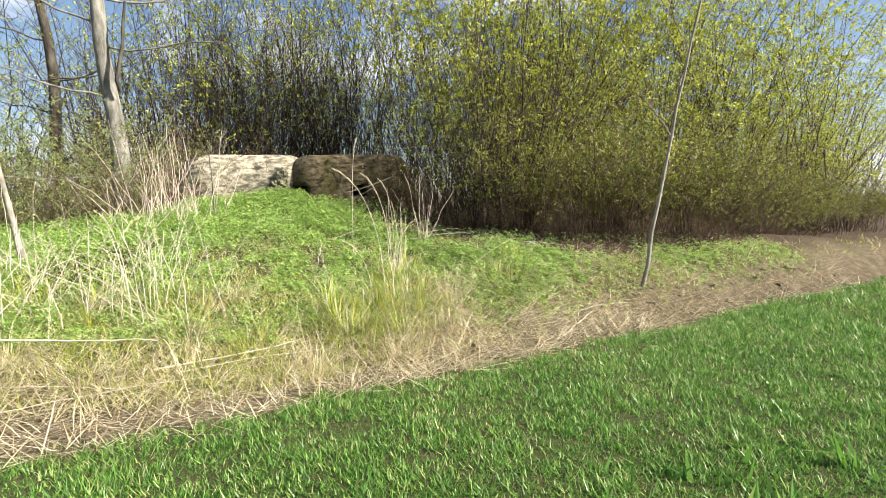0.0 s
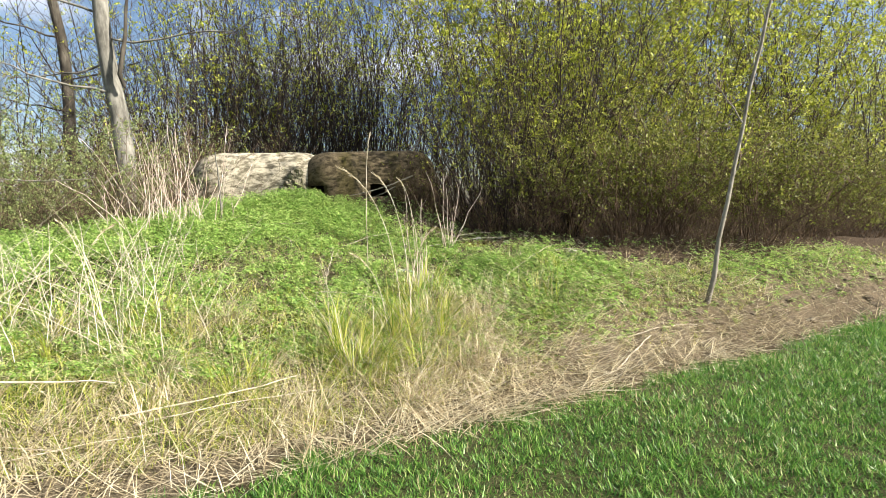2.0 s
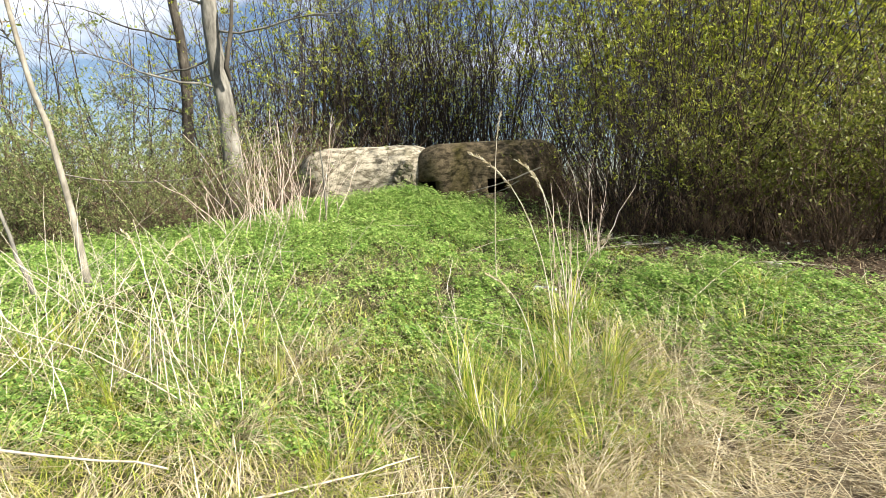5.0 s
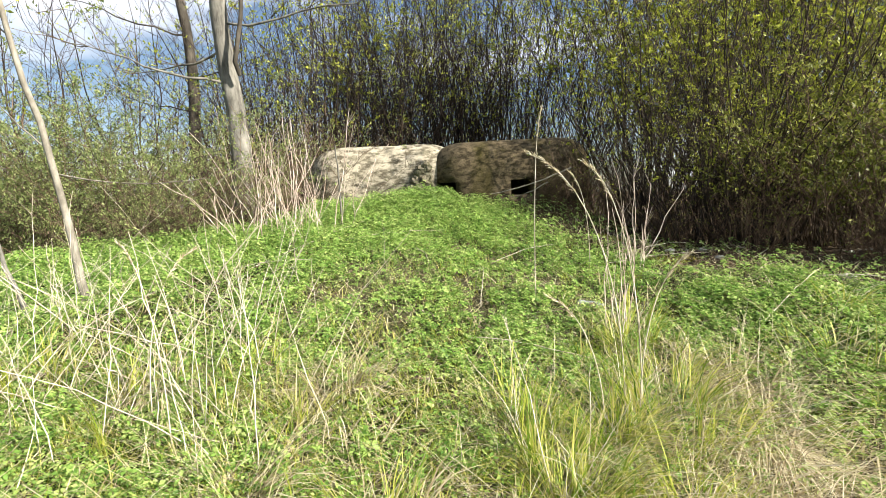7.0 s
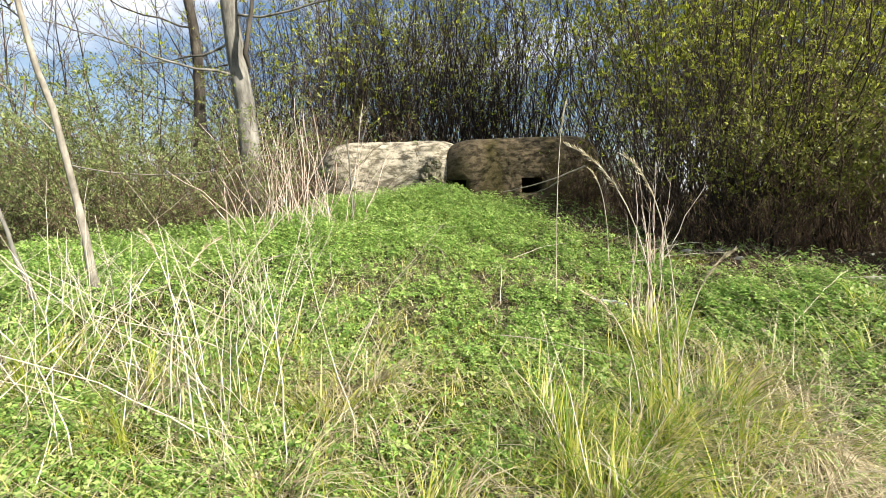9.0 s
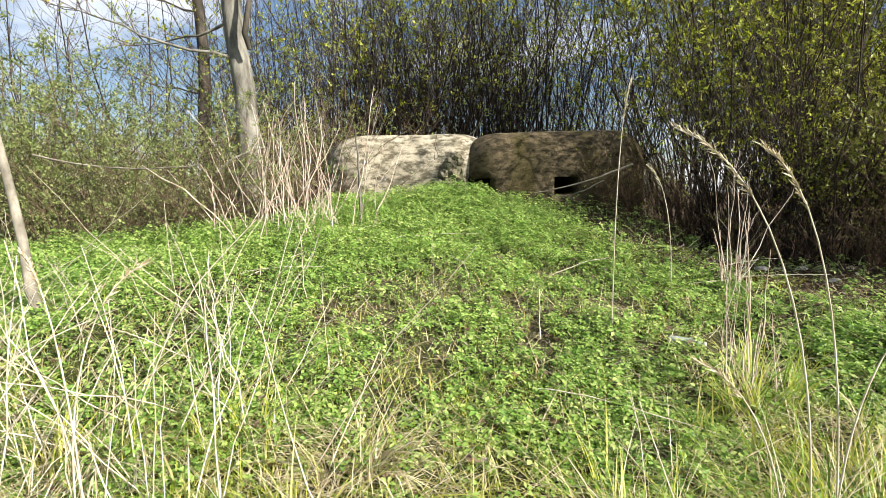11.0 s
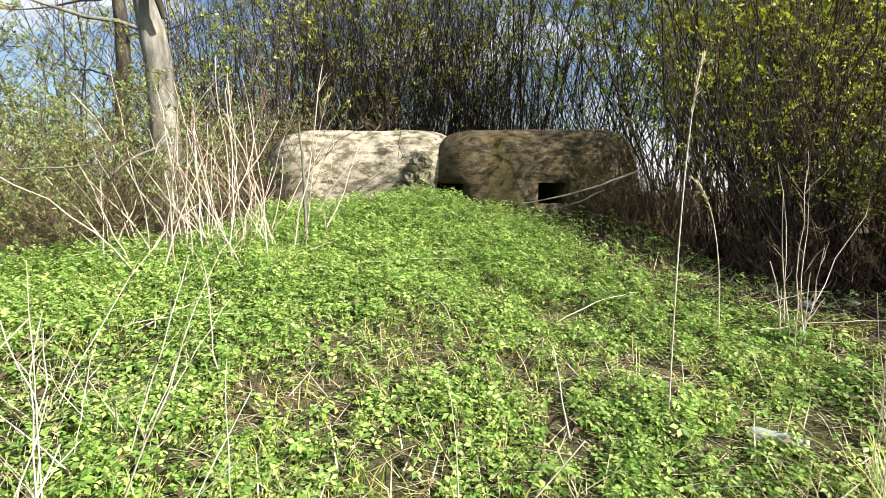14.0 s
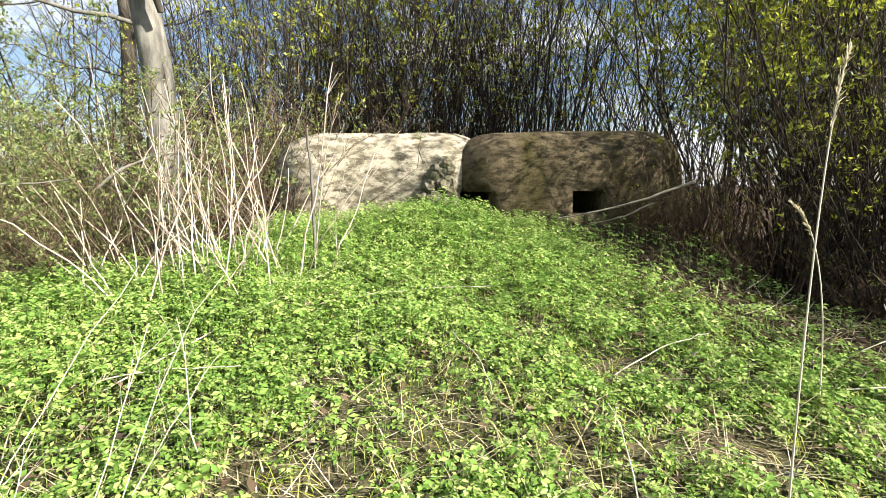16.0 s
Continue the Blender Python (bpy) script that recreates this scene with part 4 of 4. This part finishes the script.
def stalks():
    red = "cluster of reddish dry upright weed stalks before the bunker"
    for k, (x, y, n) in enumerate(((-2.45, 8.3, 16), (-2.05, 8.5, 18), (-2.6, 8.05, 12), (-1.75, 8.7, 10), (-3.0, 8.3, 5), (-2.1, 8.1, 12), (-1.7, 8.35, 8))):
        stalk_clump("weed_stalks", red, x, y, round(n * 0.8), 0.15, 1.6, 0.62, M_REDSTALK, 200 + k, 0.0056, (-0.04, 0))
    white = "bleached dry grass stalks leaning over green growth"
    for k, (x, y, n) in enumerate(((-2.1, 4.7, 16), (-1.5, 5.2, 12), (-2.9, 5.3, 12), (-1.2, 4.5, 12), (-2.6, 4.1, 12), (-3.6, 5.0, 10), (-3.3, 5.9, 9), (-1.8, 6.0, 6), (-4.4, 5.6, 8))):
        stalk_clump("grass_stalks", white, x, y, n + 8, 0.24, 1.2, 1.0, M_STALK, 230 + k, 0.0034, (-0.1, 0.0))
    for k, (x, y, w, h, reach) in enumerate(((0.94, 4.6, 3.2, 1.88, 0.52), (1.04, 4.62, 3.05, 1.8, 0.3), (1.02, 4.6, -0.2, 1.2, 0.25), (0.8, 4.5, 3.0, 1.0, 0.3))):
        arched_stalk(x, y, w, h, reach, 300 + k)
    stalk_clump("grass_stalks", "upright tan dry stalks behind the tussock", 1.22, 5.65, 12, 0.06, 1.15, 0.14, M_REDSTALK, 320, 0.0035)
    stalk_clump("grass_stalks", "sparse pale stalks rising from the green tussock", 0.5, 4.25, 9, 0.12, 0.95, 0.45, M_STALK, 321, 0.003)
    stalk_clump("weed_stalks", "branching dry brown weed beside the brambles", 1.86, 7.15, 11, 0.07, 1.15, 0.45, M_REDSTALK, 322, 0.0045)
    arched_stalk(-1.5, 4.35, 2.6, 1.35, 0.35, 340)
    arched_stalk(-1.75, 4.6, 0.4, 1.2, 0.3, 341)
    arched_stalk(0.7, 6.3, 0.3, 2.05, 0.1, 330, "tall thin pale stalk standing alone on the mound")
    arched_stalk(1.38, 7.1, 3.1, 1.25, 0.2, 331, "pale bent dry stalk with curled tip")
    for k, (x, y, n, s, ln) in enumerate(((0.5, 4.05, 420, 0.2, 0.56), (0.85, 4.5, 420, 0.22, 0.6), (1.3, 4.75, 400, 0.22, 0.56), (0.35, 4.5, 300, 0.2, 0.5), (1.05, 4.0, 320, 0.2, 0.5), (1.2, 5.5, 260, 0.2, 0.5))):
        tussock(x, y, n, s, ln, "large arching yellow-green grass tussock on the bank", M_TUSSOCK, 400 + k)
    for k, (x, y, n) in enumerate(((-2.9, 3.1, 260), (-2.2, 3.2, 260), (-1.5, 3.3, 260), (-0.8, 3.4, 240), (-0.1, 3.5, 220), (0.9, 3.7, 220), (1.65, 4.5, 520), (1.45, 4.1, 520), (1.75, 4.95, 400), (-1.0, 4.0, 300), (-2.2, 3.7, 300), (0.2, 3.6, 260), (-0.7, 4.9, 240), (-1.9, 4.9, 240), (-3.0, 4.6, 240))):
        tussock(x, y, n, 0.16, 0.5, "collapsed straw-coloured dead grass tuft", M_STRAW, 420 + k, (0.9, 1.6), 0.5)
    for k, (x, y, n) in enumerate(((-1.9, 4.6, 220), (-1.3, 5.0, 200), (-2.7, 5.0, 200), (-0.9, 4.6, 160), (-3.5, 4.7, 180), (-0.4, 3.9, 150), (2.4, 5.1, 180), (2.9, 5.7, 150))):
        tussock(x, y, n, 0.2, 0.4, "loose tuft of yellowing grass on the bank", M_TUSSOCK, 440 + k)


def sticks():
    post = on_ground(-1.55, 8.8, -0.1)
    stick("post", "thin weathered grey wooden stake stuck in the mound", post, (-1.56, 8.8, 2.41), 0.018, M_BARK, 1)
    stick("fallen_stick", "long bleached stick lying over the grass", (-2.6, 3.75, 0.5), (-1.0, 3.5, 0.42), 0.009, M_STALK, 2)
    stick("fallen_stick", "bleached stick lying over the grass", on_ground(-1.1, 3.5), on_ground(0.05, 3.9, 0.12), 0.008, M_STALK, 3)
    stick("fallen_stick", "pale forked stick at the field edge", on_ground(2.75, 3.95), on_ground(3.35, 4.45, 0.08), 0.008, M_STALK, 4)
    stick("fallen_branch", "pale dead branch leaning in front of the slit", (1.62, 9.0, 1.99), (0.53, 9.2, 1.7), 0.013, M_SAPLING, 5, 0.05)
    stick("fallen_branch", "fork of the dead branch", (1.3, 9.05, 1.82), (0.8, 9.2, 1.62), 0.009, M_SAPLING, 6, 0.03)
    stick("bare_branch", "bleached bare branch hanging over the hollow", (-5.0, 8.2, 2.15), (-3.06, 8.2, 2.05), 0.012, M_SAPLING, 7, 0.1)
    stick("bare_branch", "bleached bare branch arching from the hollow", (-3.1, 8.5, 1.95), (-2.4, 8.6, 2.2), 0.013, M_SAPLING, 8, -0.1)
    for k, (x, y, s) in enumerate(((2.5, 7.85, 0.06), (3.38, 6.3, 0.08))):
        ob = new("stone", stone_mesh("stone", (s, s * 0.8, s * 0.55), M_WHITE, k + 20.0))
        ob.location = on_ground(x, y, s * 0.3)
        tagged(ob, "pale stone on the dark leaf litter", "stone")


def bottle():
    """A crumpled clear bottle lying on its side."""
    m, n, l, bs = material("clear_plastic")
    bs.inputs["Base Color"].default_value = (0.82, 0.9, 0.9, 1)
    bs.inputs["Roughness"].default_value = 0.22
    bs.inputs["Transmission Weight"].default_value = 0.7
    bs.inputs["IOR"].default_value = 1.35
    ns = noise_node(n, l, 30, 4)
    bump(n, l, ns.outputs["Fac"], bs, 0.5, 0.01)
    root = new("plastic_bottle")
    root.location = on_ground(1.15, 6.2, 0.05)
    root.rotation_euler = (0, 0, -0.55)
    tagged(root, "crumpled clear plastic bottle lying among the herbs", "bottle")

    def turned(name, profile, mat):
        g = Geo()
        sides = 18
        v = [(x, r * math.cos(a) * (1 + 0.08 * math.sin(40 * x + 3 * a)), r * math.sin(a) * 0.85) for x, r in profile for a in np.linspace(0, 2 * math.pi, sides, endpoint=False)]
        q = [(i * sides + j, i * sides + (j + 1) % sides, (i + 1) * sides + (j + 1) % sides, (i + 1) * sides + j) for i in range(len(profile) - 1) for j in range(sides)]
        g.add(v, None, q)
        return part(name, g.mesh(name, mat, True), root)

    turned("body", [(-0.11, 0.004), (-0.108, 0.03), (-0.09, 0.034), (-0.05, 0.034), (-0.02, 0.029), (0.01, 0.034), (0.05, 0.033), (0.08, 0.02), (0.095, 0.013), (0.105, 0.013)], m)
    turned("cap", [(0.102, 0.004), (0.102, 0.016), (0.12, 0.016), (0.121, 0.003)], M_WHITE)


def moss_patch(x, y, size, seed):
    r = np.random.default_rng(seed)
    g = Geo()
    n = 700
    a, d = r.uniform(0, 6.283, n), np.sqrt(r.random(n)) * size
    bx, by = d * np.cos(a), d * np.sin(a) * 0.6
    z = lift(x + bx, y + by) - lift(x, y)
    blades(g, np.stack([bx, by, z], -1), r.uniform(0, 6.283, n), r.uniform(0.015, 0.04, n), np.full(n, 0.008), r.uniform(0.1, 1.0, n), r.uniform(0.2, 1.0, n))
    ob = new("moss_patch", g.mesh("moss_patch", M_MOSS))
    ob.location = (x, y, float(lift(x, y)))
    tagged(ob, "yellow-green moss cushion on the dark litter", "moss", kind="stuff")


M_MOSS = plant_material("moss", [(0.0, (0.112, 0.119, 0.014)), (0.5, (0.224, 0.21, 0.028)), (1.0, (0.336, 0.294, 0.049))], 0.2, 0.7, 0.3)


def small_things():
    bottle()
    moss_patch(2.35, 7.4, 0.3, 1)
    moss_patch(2.1, 8.6, 0.25, 2)
    moss_patch(1.7, 6.9, 0.15, 3)
    twigs = [((0.42, 7.3), (1.08, 7.65)), ((-0.44, 7.6), (-0.27, 6.95)), ((-2.1, 6.95), (-1.2, 8.6)), ((-1.4, 7.9), (-0.2, 8.2)), ((-2.2, 7.0), (-1.5, 7.1)), ((1.6, 7.2), (2.6, 7.0)), ((1.75, 7.5), (2.7, 7.9)),
             ((0.1, 5.6), (0.9, 5.2)), ((0.2, 6.2), (0.25, 6.9)), ((2.2, 5.5), (3.0, 6.1)), ((2.9, 6.2), (3.7, 5.9)), ((-0.9, 3.4), (0.3, 3.7)), ((-1.9, 3.0), (-0.6, 3.25)), ((-2.4, 3.3), (-1.2, 3.1)), ((3.1, 4.4), (4.0, 4.6))]
    for k, (a, c) in enumerate(twigs):
        stick("fallen_twig", "thin bleached twig lying on the growth", on_ground(*a, 0.06), on_ground(*c, 0.13), 0.004, M_STALK, 60 + k, -0.03)
    r = np.random.default_rng(77)
    for k in range(16):
        x, y = r.uniform(2.6, 4.6), r.uniform(7.2, 9.0)
        s = r.uniform(0.02, 0.05)
        ob = new("stone", stone_mesh("stone", (s, s * 0.8, s * 0.5), M_WHITE if k % 3 else M_STONE, k + 40.0))
        ob.location = on_ground(x, y, s * 0.3)
        tagged(ob, "small pale stone in leaf litter under the shrubs", "stone", "stones under the shrubs")
    for k, (x, y, s) in enumerate(((-1.25, 7.1, 0.06), (-1.36, 7.15, 0.045), (-1.18, 7.2, 0.035))):
        ob = new("clod", stone_mesh("clod", (s, s, s * 0.6), M_STONE, k + 70.0))
        ob.location = on_ground(x, y, s * 0.4)
        tagged(ob, "grey earth clod among the herbs", "clod")
    # crumbled soil along the field edge
    for k in range(90):
        x = r.uniform(1.2, 9.0)
        y = EDGE_M * x + EDGE_C + r.uniform(0.1, 0.75) * math.hypot(1, EDGE_M)
        s = r.uniform(0.03, 0.08)
        ob = new("clod", CLODS[k % 5])
        ob.matrix_world = Matrix.LocRotScale((x, y, float(lift(x, y)) + 0.3 * s), Euler((0, 0, k)), (s, s, s * 0.7))
        tagged(ob, "dry brown earth clod on the ploughed edge", "clod", "clods along the field edge")


M_CLOD = concrete_material("dry_earth", (0.2025, 0.165, 0.12), (0.1425, 0.1125, 0.0788), (0.075, 0.0585, 0.039), (0.105, 0.0825, 0.0562), (1, 1, 1))
CLODS = [stone_mesh("clod", (1, 0.8, 0.7), M_CLOD, 90.0 + k) for k in range(5)]


bunker()
thicket()
trees()
stalks()
sticks()
small_things()
field_grass()
herbs()
thin_grass()
leaf_litter()
